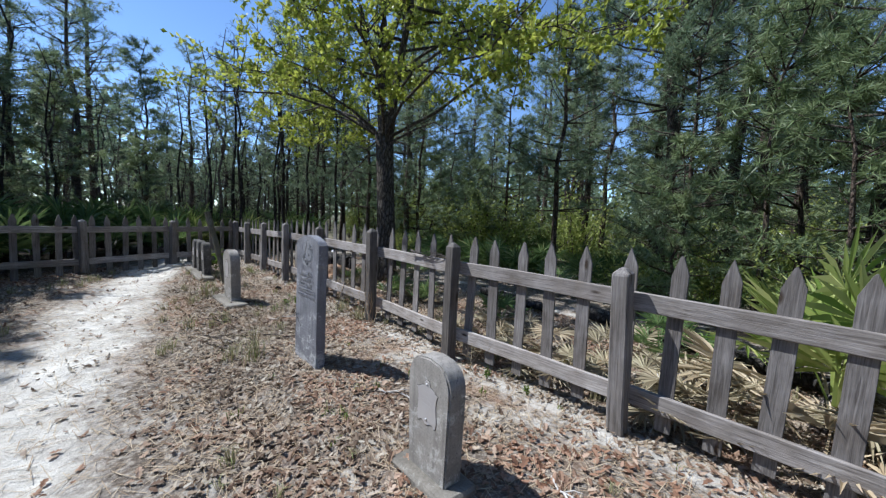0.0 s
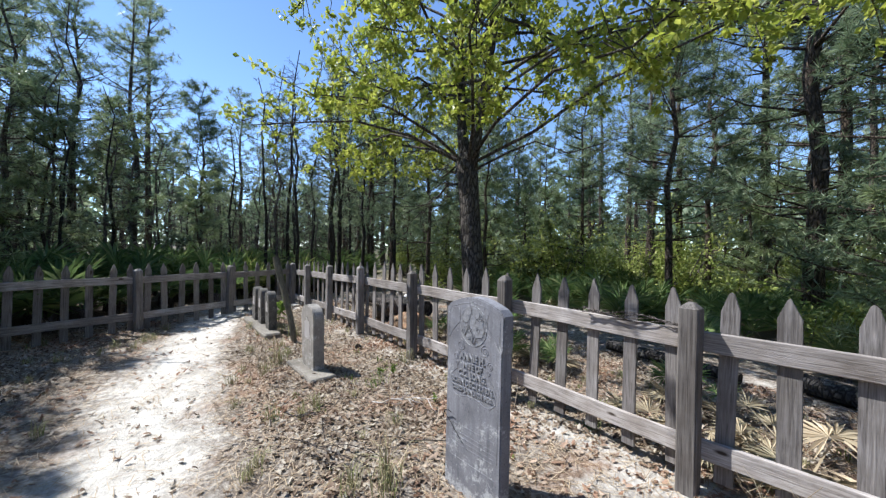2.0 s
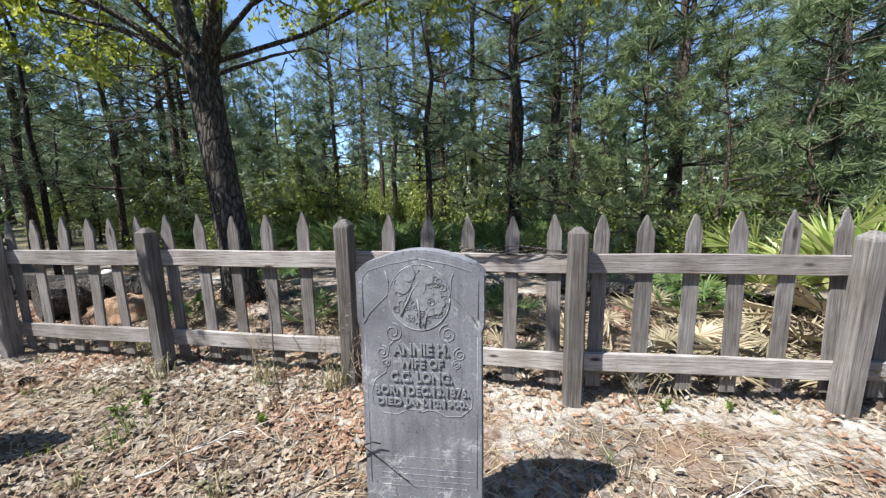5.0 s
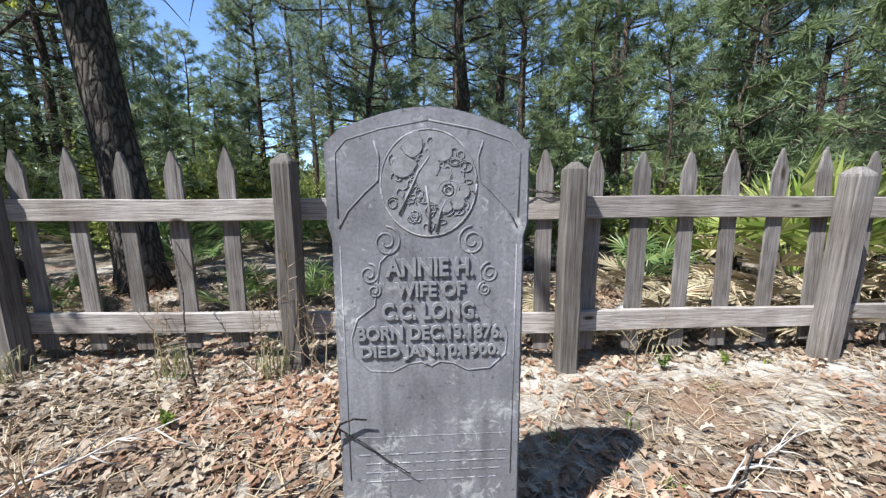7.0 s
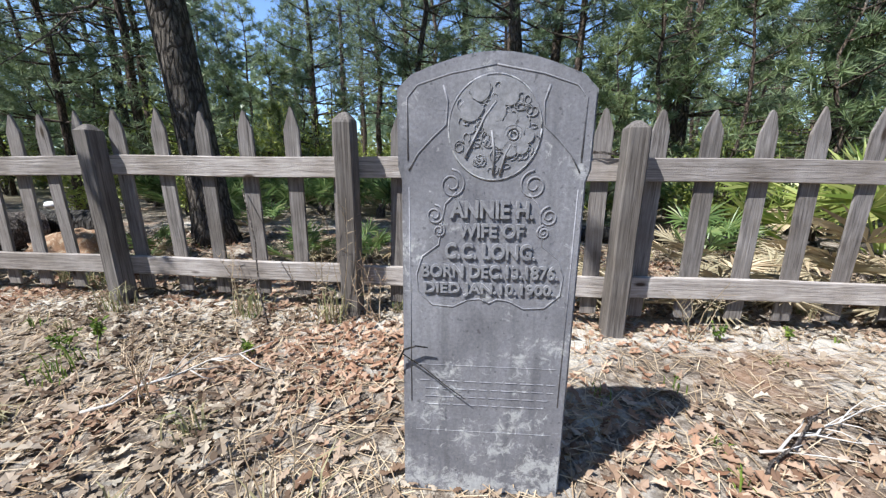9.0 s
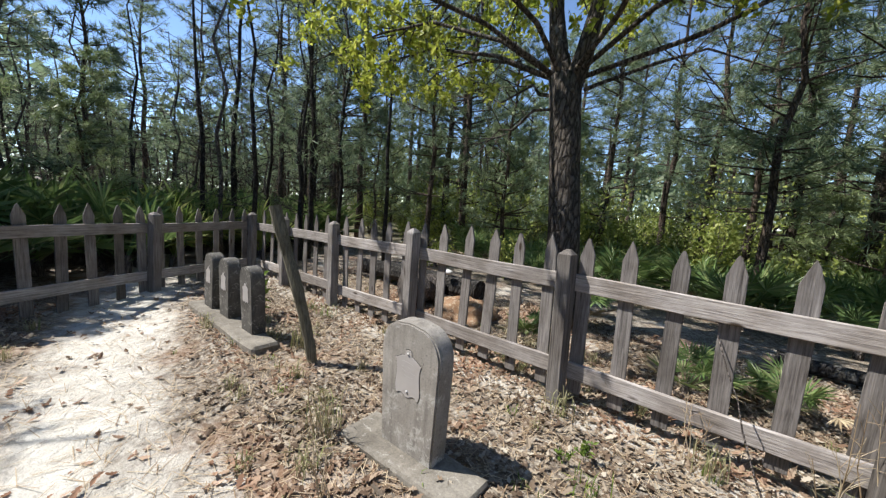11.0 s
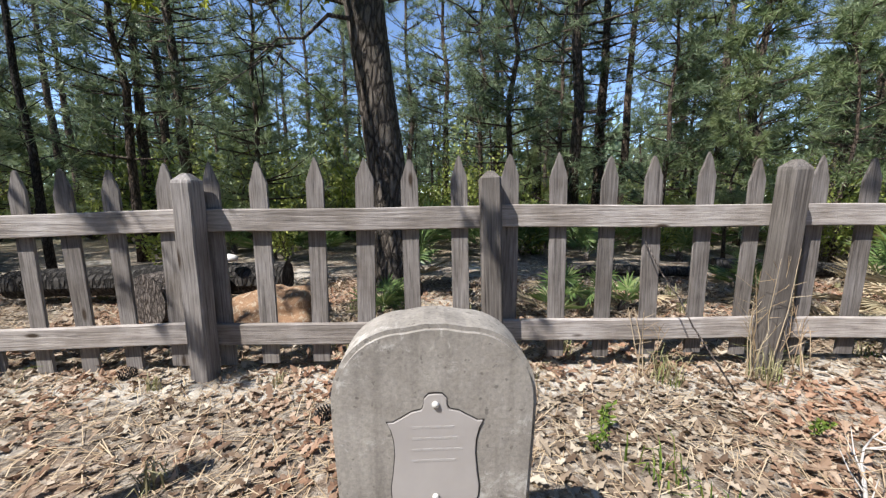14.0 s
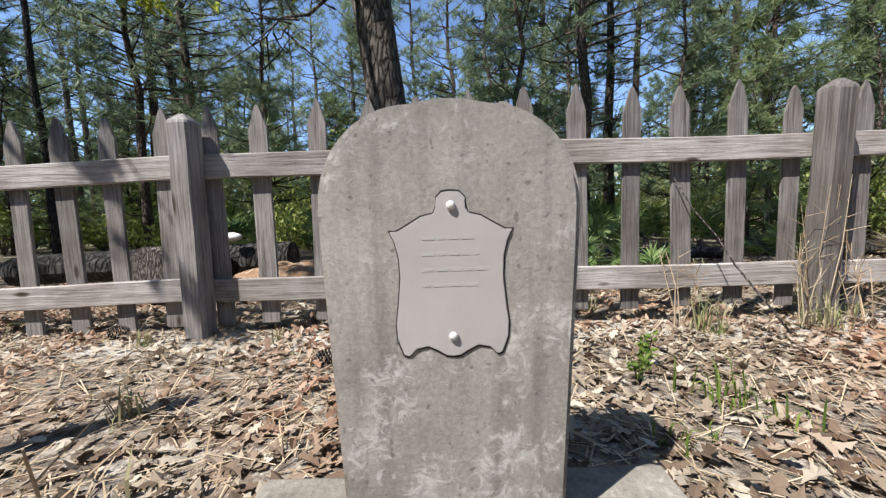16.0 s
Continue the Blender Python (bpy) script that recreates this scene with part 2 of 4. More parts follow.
SOFT_NEEDLES = leafy("soft_young_needles", [(0, (0.13, 0.18, 0.085)), (0.6, (0.23, 0.29, 0.14)), (1, (0.34, 0.39, 0.22))], 0.4, 0.4)
OAK_LEAF = leafy("young_oak_leaves", [(0, (0.20, 0.26, 0.035)), (0.5, (0.34, 0.39, 0.06)), (1, (0.48, 0.50, 0.12))], 0.4, 0.5)
SHRUB_LEAF = leafy("shrub_leaves", [(0, (0.17, 0.22, 0.05)), (0.6, (0.30, 0.35, 0.09)), (1, (0.44, 0.46, 0.16))], 0.5, 0.4)
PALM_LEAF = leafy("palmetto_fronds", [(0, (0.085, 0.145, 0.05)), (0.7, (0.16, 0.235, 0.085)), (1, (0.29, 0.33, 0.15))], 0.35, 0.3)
DEAD_PALM = leafy("dead_palmetto_fronds", [(0, (0.30, 0.24, 0.16)), (1, (0.55, 0.47, 0.34))], 0.7, 0.2)
LITTER = leafy("fallen_oak_leaves", [(0, (0.09, 0.058, 0.04)), (0.35, (0.20, 0.145, 0.108)), (0.7, (0.31, 0.25, 0.198)), (1, (0.50, 0.445, 0.385))], 0.75, 0.15, 0.7)
STRAW = leafy("pine_straw", [(0, (0.26, 0.18, 0.11)), (1, (0.52, 0.43, 0.32))], 0.7, 0.1)
DRY_GRASS = leafy("dry_grass", [(0, (0.30, 0.26, 0.15)), (0.6, (0.42, 0.38, 0.24)), (1, (0.20, 0.24, 0.08))], 0.7, 0.25)
GREEN_WEED = leafy("green_weeds", [(0, (0.08, 0.14, 0.03)), (1, (0.22, 0.30, 0.06))], 0.5, 0.4)
CLAY = stone("orange_clay", (0.15, 0.085, 0.05), (0.30, 0.18, 0.105), (0.36, 0.29, 0.21), 0.52, 0.9)
LOG_DARK = bark("charred_log", (0.03, 0.027, 0.025), (0.085, 0.078, 0.072), 10)
GROUND = ground_material()


# ---- building helpers ----
def mesh_of(name, verts, faces, mat, smooth=False):
    me = bpy.data.meshes.new(name)
    me.from_pydata([tuple(v) for v in verts], [], [tuple(f) for f in faces])
    me.materials.append(mat)
    if smooth:
        me.polygons.foreach_set("use_smooth", [True] * len(me.polygons))
    me.update()
    return me


def bm_mesh(name, bm, mat, smooth=False):
    me = bpy.data.meshes.new(name)
    bm.to_mesh(me)
    bm.free()
    me.materials.append(mat)
    if smooth:
        me.polygons.foreach_set("use_smooth", [True] * len(me.polygons))
    return me


def part(name, me, parent, m=None, label=""):
    ob = new(name, me)
    ob.parent = parent
    ob.matrix_basis = m if m is not None else Matrix.Identity(4)
    if label:
        ob["label"] = label
    return ob


def thing(name, m, label, category, group="", kind=""):
    ob = new(name)
    ob.empty_display_size = 0.2
    ob.matrix_basis = m
    return tagged(ob, label, category, group, kind)


class Tri:
    """Collects vertices and faces of many small pieces for one mesh."""

    def __init__(self):
        self.v, self.f = [], []

    def add(self, verts, faces):
        n = len(self.v)
        self.v.extend(verts)
        self.f.extend([tuple(i + n for i in f) for f in faces])

    def tube(self, pts, radii, sides=6, cap=True):
        """A tapered tube along points."""
        n = len(self.v)
        pts = [Vector(p) for p in pts]
        for i, p in enumerate(pts):
            d = (pts[min(i + 1, len(pts) - 1)] - pts[max(i - 1, 0)]).normalized()
            a = d.cross(Vector((0.31, 0.95, 0.12))).normalized()
            b = d.cross(a)
            for s in range(sides):
                t = 2 * math.pi * s / sides
                self.v.append(p + (a * math.cos(t) + b * math.sin(t)) * radii[i])
        for i in range(len(pts) - 1):
            for s in range(sides):
                q = (s + 1) % sides
                self.f.append((n + i * sides + s, n + i * sides + q, n + (i + 1) * sides + q, n + (i + 1) * sides + s))
        if cap:
            e = n + (len(pts) - 1) * sides
            self.f.append(tuple(e + s for s in range(sides)))
            self.f.append(tuple(n + s for s in reversed(range(sides))))

    def mesh(self, name, mat, smooth=False):
        return mesh_of(name, self.v, self.f, mat, smooth)


def extrude_outline(pts, depth, bevel=0.008):
    """A slab: an outline in x and z, drawn out along y from 0 to depth, edges rounded."""
    bm = bmesh.new()
    front = [bm.verts.new((x, 0, z)) for x, z in pts]
    f = bm.faces.new(front)
    ret = bmesh.ops.extrude_face_region(bm, geom=[f])
    bmesh.ops.translate(bm, vec=(0, depth, 0), verts=[g for g in ret["geom"] if isinstance(g, bmesh.types.BMVert)])
    bmesh.ops.recalc_face_normals(bm, faces=bm.faces)
    if bevel:
        edges = [e for e in bm.edges if len(e.link_faces) == 2 and e.calc_face_angle() > 0.9]
        bmesh.ops.bevel(bm, geom=edges, offset=bevel, segments=2, affect="EDGES")
    return bm


def rough_box(sx, sy, sz, bevel=0.008, jitter=0.004, cuts=0, axis=2, seed=0):
    """A bevelled block on z = 0, a little uneven."""
    r = random.Random(seed)
    bm = bmesh.new()
    bmesh.ops.create_cube(bm, size=1, matrix=pose(0, 0, sz / 2) @ Matrix.Diagonal((sx, sy, sz, 1)))
    if cuts:
        ed = [e for e in bm.edges if abs((e.verts[0].co - e.verts[1].co)[axis]) > 1e-6]
        bmesh.ops.subdivide_edges(bm, edges=ed, cuts=cuts)
    bmesh.ops.bevel(bm, geom=[e for e in bm.edges if len(e.link_faces) == 2 and e.calc_face_angle() > 0.5], offset=bevel, segments=1, affect="EDGES")
    for v in bm.verts:
        v.co += Vector((r.uniform(-jitter, jitter), r.uniform(-jitter, jitter), 0))
    return bm


# ---- ground ----
def axis_steps(fine_lo, fine_hi, step, far):
    out = list(np.arange(fine_lo, fine_hi, step))
    lo, hi, d = fine_lo, out[-1], step
    left, right = [], []
    while lo > -far:
        d *= 1.35
        lo -= d
        hi += d
        left.append(lo)
        right.append(hi)
    return left[::-1] + out + right


def bank(y):
    """The ground drops a little from the graves to the path."""
    k = min(max((-1.75 - y) / 0.5, 0.0), 1.0)
    return 0.10 * k * k * (3 - 2 * k)


def ground_height(x, y):
    near = max(0.0, 1 - (abs(x) + abs(y)) / 60)
    return near * (0.03 * noise.noise((x * 0.7, y * 0.7, 0)) + 0.012 * noise.noise((x * 3.1, y * 3.1, 4))) - 0.015 - near * bank(y)


gx, gy = axis_steps(-9, 8, 0.13, 420), axis_steps(-5, 5, 0.13, 420)
gv = [(x, y, ground_height(x, y)) for y in gy for x in gx]
w = len(gx)
gf = [(j * w + i, j * w + i + 1, (j + 1) * w + i + 1, (j + 1) * w + i) for j in range(len(gy) - 1) for i in range(w - 1)]
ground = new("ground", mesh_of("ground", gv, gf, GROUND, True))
tagged(ground, "pale sandy ground with leaf mould and a worn white path", "ground", kind="structure")


# ---- fence ----
def drop(x):
    """The fence stands a little lower towards the far corner."""
    return 0.034 * max(-2.6 - x, 0.0)


def side_x(y):
    """Where the fence across the plot's end stands."""
    return -9.1 - 0.44 * (y - 0.12)


POSTS = [(7.98, 0.05, 1.48, 0.0, 0.0), (5.96, 0.05, 1.48, 0.02, 0.0), (3.95, 0.06, 1.45, -0.04, -0.08), (1.90, -0.04, 1.48, 0.0, 0.0), (-0.09, 0.05, 1.545, 0.015, -0.03),
         (-2.12, 0.04, 1.47, -0.05, 0.015), (-4.20, 0.10, 1.455, 0.0, 0.0), (-5.97, 0.10, 1.385, -0.09, 0.05), (-7.60, 0.10, 1.32, -0.03, 0.0), (-9.1, 0.12, 1.30, 0.0, 0.0)]
SIDE = [(-9.1, 0.12, 1.30, 0, 0), (side_x(-1.75), -1.75, 1.30, 0.03, 0), (side_x(-3.6), -3.6, 1.30, -0.02, 0), (side_x(-5.5), -5.5, 1.30, 0, 0), (side_x(-7.4), -7.4, 1.30, 0, 0)]


def post_mesh(seed):
    """A squared post with worn arrises and a low pyramid top, one unit high."""
    r = random.Random(seed)
    h, c = 0.071, 0.013
    ring8 = [(h - c, -h), (h, -h + c), (h, h - c), (h - c, h), (-h + c, h), (-h, h - c), (-h, -h + c), (-h + c, -h)]
    levels = [(0, 1), (0.17, 1), (0.33, 1), (0.5, 1), (0.67, 1), (0.83, 1), (0.955, 1), (0.968, 0.96), (0.995, 0.4), (1.0, 0.25)]
    verts, faces = [], []
    for z, k in levels:
        dx, dy = r.uniform(-0.003, 0.003), r.uniform(-0.003, 0.003)
        verts.extend([(x * k + dx, y * k + dy, z) for x, y in ring8])
    for i in range(len(levels) - 1):
        faces.extend([(i * 8 + q, i * 8 + (q + 1) % 8, i * 8 + 8 + (q + 1) % 8, i * 8 + 8 + q) for q in range(8)])
    n = 8 * (len(levels) - 1)
    faces += [tuple(range(n, n + 8)), tuple(reversed(range(8)))]
    return mesh_of("post", verts, faces, WOOD_V)


def picket_mesh(seed):
    r = random.Random(seed)
    wd = 0.062 + r.uniform(-0.004, 0.004)
    out = [(-wd, 0), (wd, 0), (wd + r.uniform(-0.004, 0.004), 0.6), (wd, 1.34), (0.018 + r.uniform(-0.01, 0.01), 1.47), (0, 1.50 + r.uniform(-0.015, 0.015)), (-0.016, 1.47), (-wd, 1.33 + r.uniform(-0.015, 0.015)), (-wd + r.uniform(-0.004, 0.004), 0.6)]
    return bm_mesh("picket", extrude_outline(out, 0.022, 0.003), WOOD_V)


POST_MESHES = [post_mesh(s) for s in range(5)]
PICKET_MESHES = [picket_mesh(s) for s in range(9)]


def picket_fence(name, posts, label, bays, seed=3):
    r = random.Random(seed)
    fence = thing(name, Matrix.Identity(4), label, "fence")
    for i, (x, y, h, lx, ly) in enumerate(posts):
        heading = Vector(posts[min(i + 1, len(posts) - 1)][:2]) - Vector(posts[max(i - 1, 0)][:2])
        turn = math.degrees(math.atan2(-heading.y, -heading.x))
        m = pose(x, y, -0.04, -math.degrees(ly) / h, math.degrees(lx) / h, turn + r.uniform(-3, 3)) @ Matrix.Diagonal((1, 1, (h + 0.03), 1))
        part("post", POST_MESHES[i % 5], fence, m)
    for i in range(len(posts) - 1):
        a, b = Vector((*posts[i + 1][:2], 0)), Vector((*posts[i][:2], 0))
        d = b - a
        n = Vector((-d.y, d.x, 0)).normalized()
        ang = math.degrees(math.atan2(d.y, d.x))
        for z in (0.31, 1.155):
            lo_a, lo_b = (0.35 * z + 0.3) * drop(a.x), (0.35 * z + 0.3) * drop(b.x)
            za, zb = z - lo_a + r.uniform(-0.012, 0.012), z - lo_b + r.uniform(-0.012, 0.012)
            L = d.length + 0.02
            bm = rough_box(L, 0.042, 0.158, 0.006, 0.002, 6, 0, i * 7 + int(z * 9))
            for v in bm.verts:
                v.co.z += (zb - za) * v.co.x / L + 0.004 * math.sin(v.co.x * 3 + i)
            mid = (a + b) / 2 + n * (0.067 + 0.022)
            part("rail", bm_mesh("rail", bm, WOOD_H), fence, pose(mid.x, mid.y, (za + zb) / 2 - 0.079, 0, 0, ang))
        for share in bays[i]:
            p = a + d * share + n * 0.112
            m = pose(p.x, p.y, 0.08 - drop(p.x) + r.uniform(-0.015, 0.015), r.uniform(-1, 1), r.uniform(-1.5, 1.5), ang)
            part("picket", PICKET_MESHES[r.randrange(9)], fence, m)
    return fence


# where the pickets stand along the front fence, nailed behind the rails
PICKETS = [-8.78, -8.42, -8.08, -7.73, -7.40, -7.05, -6.70, -6.36, -5.78, -5.44, -5.11, -4.79, -4.45, -4.10, -3.78, -3.40, -3.06, -2.70, -2.34, -2.00, -1.63, -1.28, -0.92, -0.56, -0.20,
           0.25, 0.62, 1.00, 1.37, 1.75, 2.10, 2.46, 2.83, 3.18, 3.53, 3.93, 4.26, 4.60, 4.90, 5.26, 5.62, 6.2, 6.56, 6.92, 7.28, 7.64]
BAYS = [[(x - b[0]) / (a[0] - b[0]) for x in PICKETS if b[0] <= x < a[0]] for a, b in zip(POSTS, POSTS[1:])]
EVEN = [[0.10, 0.275, 0.45, 0.625, 0.80, 0.96]] * 4
picket_fence("picket_fence", POSTS, "weathered grey wooden picket fence with pointed pale pickets", BAYS)
picket_fence("picket_fence", SIDE, "dark weathered picket fence across the end of the plot", EVEN, 5)


# ---- gravestones ----
def letters(text, height, width, mat, depth=0.0045):
    """Raised lettering, centred, as one mesh: read along x, upright along z."""
    cu = bpy.data.curves.new("lettering", "FONT")
    cu.body, cu.align_x, cu.align_y, cu.extrude, cu.bevel_depth, cu.resolution_u = text, "CENTER", "CENTER", depth, 0.0012, 3
    cu.offset = 0.03
    ob = bpy.data.objects.new("lettering", cu)
    scene.collection.objects.link(ob)
    me = bpy.data.meshes.new_from_object(ob.evaluated_get(bpy.context.evaluated_depsgraph_get()))
    bpy.data.objects.remove(ob)
    co = np.array([v.co[:] for v in me.vertices])
    lo, hi = co.min(0), co.max(0)
    mid = (lo + hi) / 2
    for v in me.vertices:
        v.co = ((v.co.x - mid[0]) * width / (hi[0] - lo[0]), -v.co.z, (v.co.y - mid[1]) * height / (hi[1] - lo[1]))
    me.materials.clear()
    me.materials.append(mat)
    return me


def ring(rx, rz, tube, sides=32, a0=0, a1=360, spiral=0.0):
    t = Tri()
    pts, rad = [], []
    for i in range(sides + 1):
        a = radians(a0 + (a1 - a0) * i / sides)
        k = 1 - spiral * i / sides
        pts.append((rx * k * math.cos(a), 0, rz * k * math.sin(a)))
        rad.append(tube)
    t.tube(pts, rad, 5)
    return t


def petal_disc(pts, thick):
    bm = extrude_outline(pts, thick, 0.0015)
    return bm


def marble_headstone():
    w2, d = 0.292, 0.11
    m = pose(0.935, -1.485, 0.06, -0.5, 0.0, 2) @ Matrix.Diagonal((0.96, 1.0, 1.0, 1.0))
    g = thing("headstone", m, "tall dark grey marble headstone with carved roses and raised lettering", "gravestone")
    body = [(-w2 - 0.005, -0.2), (w2 + 0.005, -0.2), (w2, 1.07), (w2 + 0.012, 1.11), (w2 + 0.012, 1.335), (w2 - 0.015, 1.36)]
    body += [(0.26 - 0.52 * i / 12, 1.375 + 0.062 * math.sin(math.pi * i / 12)) for i in range(13)]
    body += [(-w2 + 0.015, 1.36), (-w2 - 0.012, 1.335), (-w2 - 0.012, 1.11), (-w2, 1.07)]
    part("slab", bm_mesh("slab", extrude_outline(body, d, 0.007), MARBLE), g)
    # raised border line round the head
    t = Tri()
    for sx in (-1, 1):
        t.tube([(sx * 0.27, 0, 1.13), (sx * 0.272, 0, 1.31), (sx * 0.24, 0, 1.345), (sx * 0.14, 0, 1.375), (0, 0, 1.40)], [0.0035] * 5, 5)
        t.tube([(sx * 0.268, 0, 1.10), (sx * 0.24, 0, 1.15), (sx * 0.19, 0, 1.20), (sx * 0.15, 0, 1.235), (sx * 0.146, 0, 1.30), (sx * 0.16, 0, 1.345)], [0.004] * 6, 5)
        t.tube([(sx * 0.265, 0, 0.30), (sx * 0.268, 0, 1.05)], [0.003] * 2, 5)
    part("carved_border", t.mesh("carved_border", MARBLE, True), g, pose(0, 0.0016, 0))
    disc = [(0.142 * math.cos(radians(a)), 1.225 + 0.15 * math.sin(radians(a))) for a in range(0, 360, 10)]
    part("medallion", bm_mesh("medallion", extrude_outline(disc, 0.01, 0.002), CARVED), g, pose(0, -0.0022, 0), "round carved medallion with roses")
    t = ring(0.142, 0.15, 0.0035, 40)
    part("medallion_rim", t.mesh("medallion_rim", MARBLE, True), g, pose(0, 0.0, 1.225))
    # leaves, rose and stems
    r = random.Random(4)
    for x, z, rot in ((-0.045, 1.33, 20), (0.04, 1.32, -35), (-0.075, 1.27, 75), (0.005, 1.275, -10), (-0.01, 1.235, 170)):
        leaf = [(0.028 * math.sin(radians(a)) * (1.25 if a > 180 else 1), 0.034 * math.cos(radians(a)) + (0.01 if a == 0 else 0)) for a in range(0, 360, 30)]
        part("carved_leaf", bm_mesh("carved_leaf", petal_disc(leaf, 0.007), CARVED), g, pose(x, -0.0055, z, 0, rot, 0))
    for i in range(7):
        a = i * 360 / 7
        pet = [(0.024 * math.cos(radians(b)), 0.024 * math.sin(radians(b))) for b in range(0, 360, 36)]
        part("rose_petal", bm_mesh("rose_petal", petal_disc(pet, 0.006), CARVED), g, pose(0.058 + 0.04 * math.cos(radians(a)), -0.0060, 1.205 + 0.04 * math.sin(radians(a))))
    t = Tri()
    for k in range(3):
        q = ring(0.032 - 0.01 * k, 0.03 - 0.009 * k, 0.0035, 18, k * 70, k * 70 + 320)
        t.add([Vector(v) + Vector((0.058, 0, 1.205)) for v in q.v], q.f)
    for pts in (((-0.09, 0, 1.14), (-0.06, 0, 1.2), (-0.03, 0, 1.26), (0.0, 0, 1.3)), ((0.0, 0, 1.09), (0.0, 0, 1.16), (-0.01, 0, 1.22)), ((0.02, 0, 1.09), (0.035, 0, 1.15), (0.05, 0, 1.18))):
        t.tube(pts, [0.004] * len(pts), 5)
    for k in range(95):
        a = r.uniform(0, 6.28)
        q = math.sqrt(r.random()) * 0.125
        c = Vector((q * math.cos(a), 0, 1.225 + q * math.sin(a)))
        wv = ring(r.uniform(0.01, 0.022), r.uniform(0.008, 0.02), 0.0015, 9, r.uniform(0, 360), r.uniform(380, 620), 0.5)
        t.add([Vector(v) + c for v in wv.v], wv.f)
    part("carved_stem", t.mesh("carved_stem", CARVED, True), g, pose(0, -0.0033, 0))
    # scrolls beside the lettering and the outline of the text field
    t = Tri()
    for sx in (-1, 1):
        for cx, cz, rr in ((0.13, 1.06, 0.045), (0.185, 0.965, 0.032), (0.17, 0.915, 0.022)):
            q = ring(rr, rr, 0.004, 30, 90, 90 + sx * 620, 0.78)
            t.add([Vector(v) + Vector((sx * cx, 0, cz)) for v in q.v], q.f)
        line = [(sx * 0.115, 1.035), (sx * 0.15, 1.0), (sx * 0.16, 0.94), (sx * 0.17, 0.87), (sx * 0.225, 0.83), (sx * 0.245, 0.77), (sx * 0.24, 0.71), (sx * 0.19, 0.665), (sx * 0.12, 0.66), (sx * 0.07, 0.685), (sx * 0.03, 0.69), (0, 0.675)]
        t.tube([(x, 0, z) for x, z in line], [0.0035] * len(line), 5)
    for k in range(110):
        z = r.uniform(0.68, 1.03)
        x = r.uniform(-0.12, 0.12) if z > 0.86 else r.uniform(-0.21, 0.21)
        wv = ring(r.uniform(0.012, 0.03), r.uniform(0.004, 0.009), 0.0016, 8, r.uniform(0, 180), r.uniform(200, 360))
        t.add([Vector(v) + Vector((x, 0, z)) for v in wv.v], wv.f)
    part("scrollwork", t.mesh("scrollwork", MARBLE, True), g, pose(0, 0.0012, 0))
    for text, z, h, wd in (("ANNIE H.", 0.985, 0.056, 0.27), ("WIFE OF", 0.918, 0.046, 0.215), ("C.C. LONG.", 0.852, 0.052, 0.30), ("BORN DEC.13.1876.", 0.785, 0.046, 0.455), ("DIED JAN.10.1900.", 0.722, 0.046, 0.44)):
        part("inscription", letters(text, h, wd, CARVED), g, pose(0, -0.001, z))
    t = Tri()
    for row in range(4):
        x = -0.235 + (0.02 if row else 0)
        z = 0.385 - row * 0.031
        while x < 0.225:
            wd = r.uniform(0.018, 0.05)
            t.tube([(x, 0, z), (x + wd, 0, z)], [0.0035, 0.0035], 4)
            for q in range(int(wd / 0.009)):
                xx = x + 0.004 + q * 0.009
                t.tube([(xx, 0, z - 0.007), (xx, 0, z + r.choice((0.006, 0.011)))], [0.0016] * 2, 4)
            x += wd + 0.012
    for z in (0.185, 0.445):
        t.tube([(-0.25, 0, z), (0.25, 0, z)], [0.0028] * 2, 4)
    part("worn_verse", t.mesh("worn_verse", MARBLE), g, pose(0, 0.0015, 0), "worn unreadable lines of verse")
    return g


def plate_outline(s=1.0):
    half = [(0.0, 0.225), (0.022, 0.223), (0.036, 0.208), (0.038, 0.185), (0.044, 0.17), (0.075, 0.163), (0.105, 0.145), (0.135, 0.128), (0.155, 0.128),
            (0.142, 0.10), (0.133, 0.06), (0.131, 0.01), (0.138, -0.06), (0.145, -0.11), (0.143, -0.15), (0.128, -0.192), (0.115, -0.198), (0.095, -0.178), (0.065, -0.172), (0.04, -0.184), (0.018, -0.198), (0, -0.2)]
    full = half + [(-x, z) for x, z in half[-2:0:-1]]
    return [(x * s, z * s) for x, z in reversed(full)]


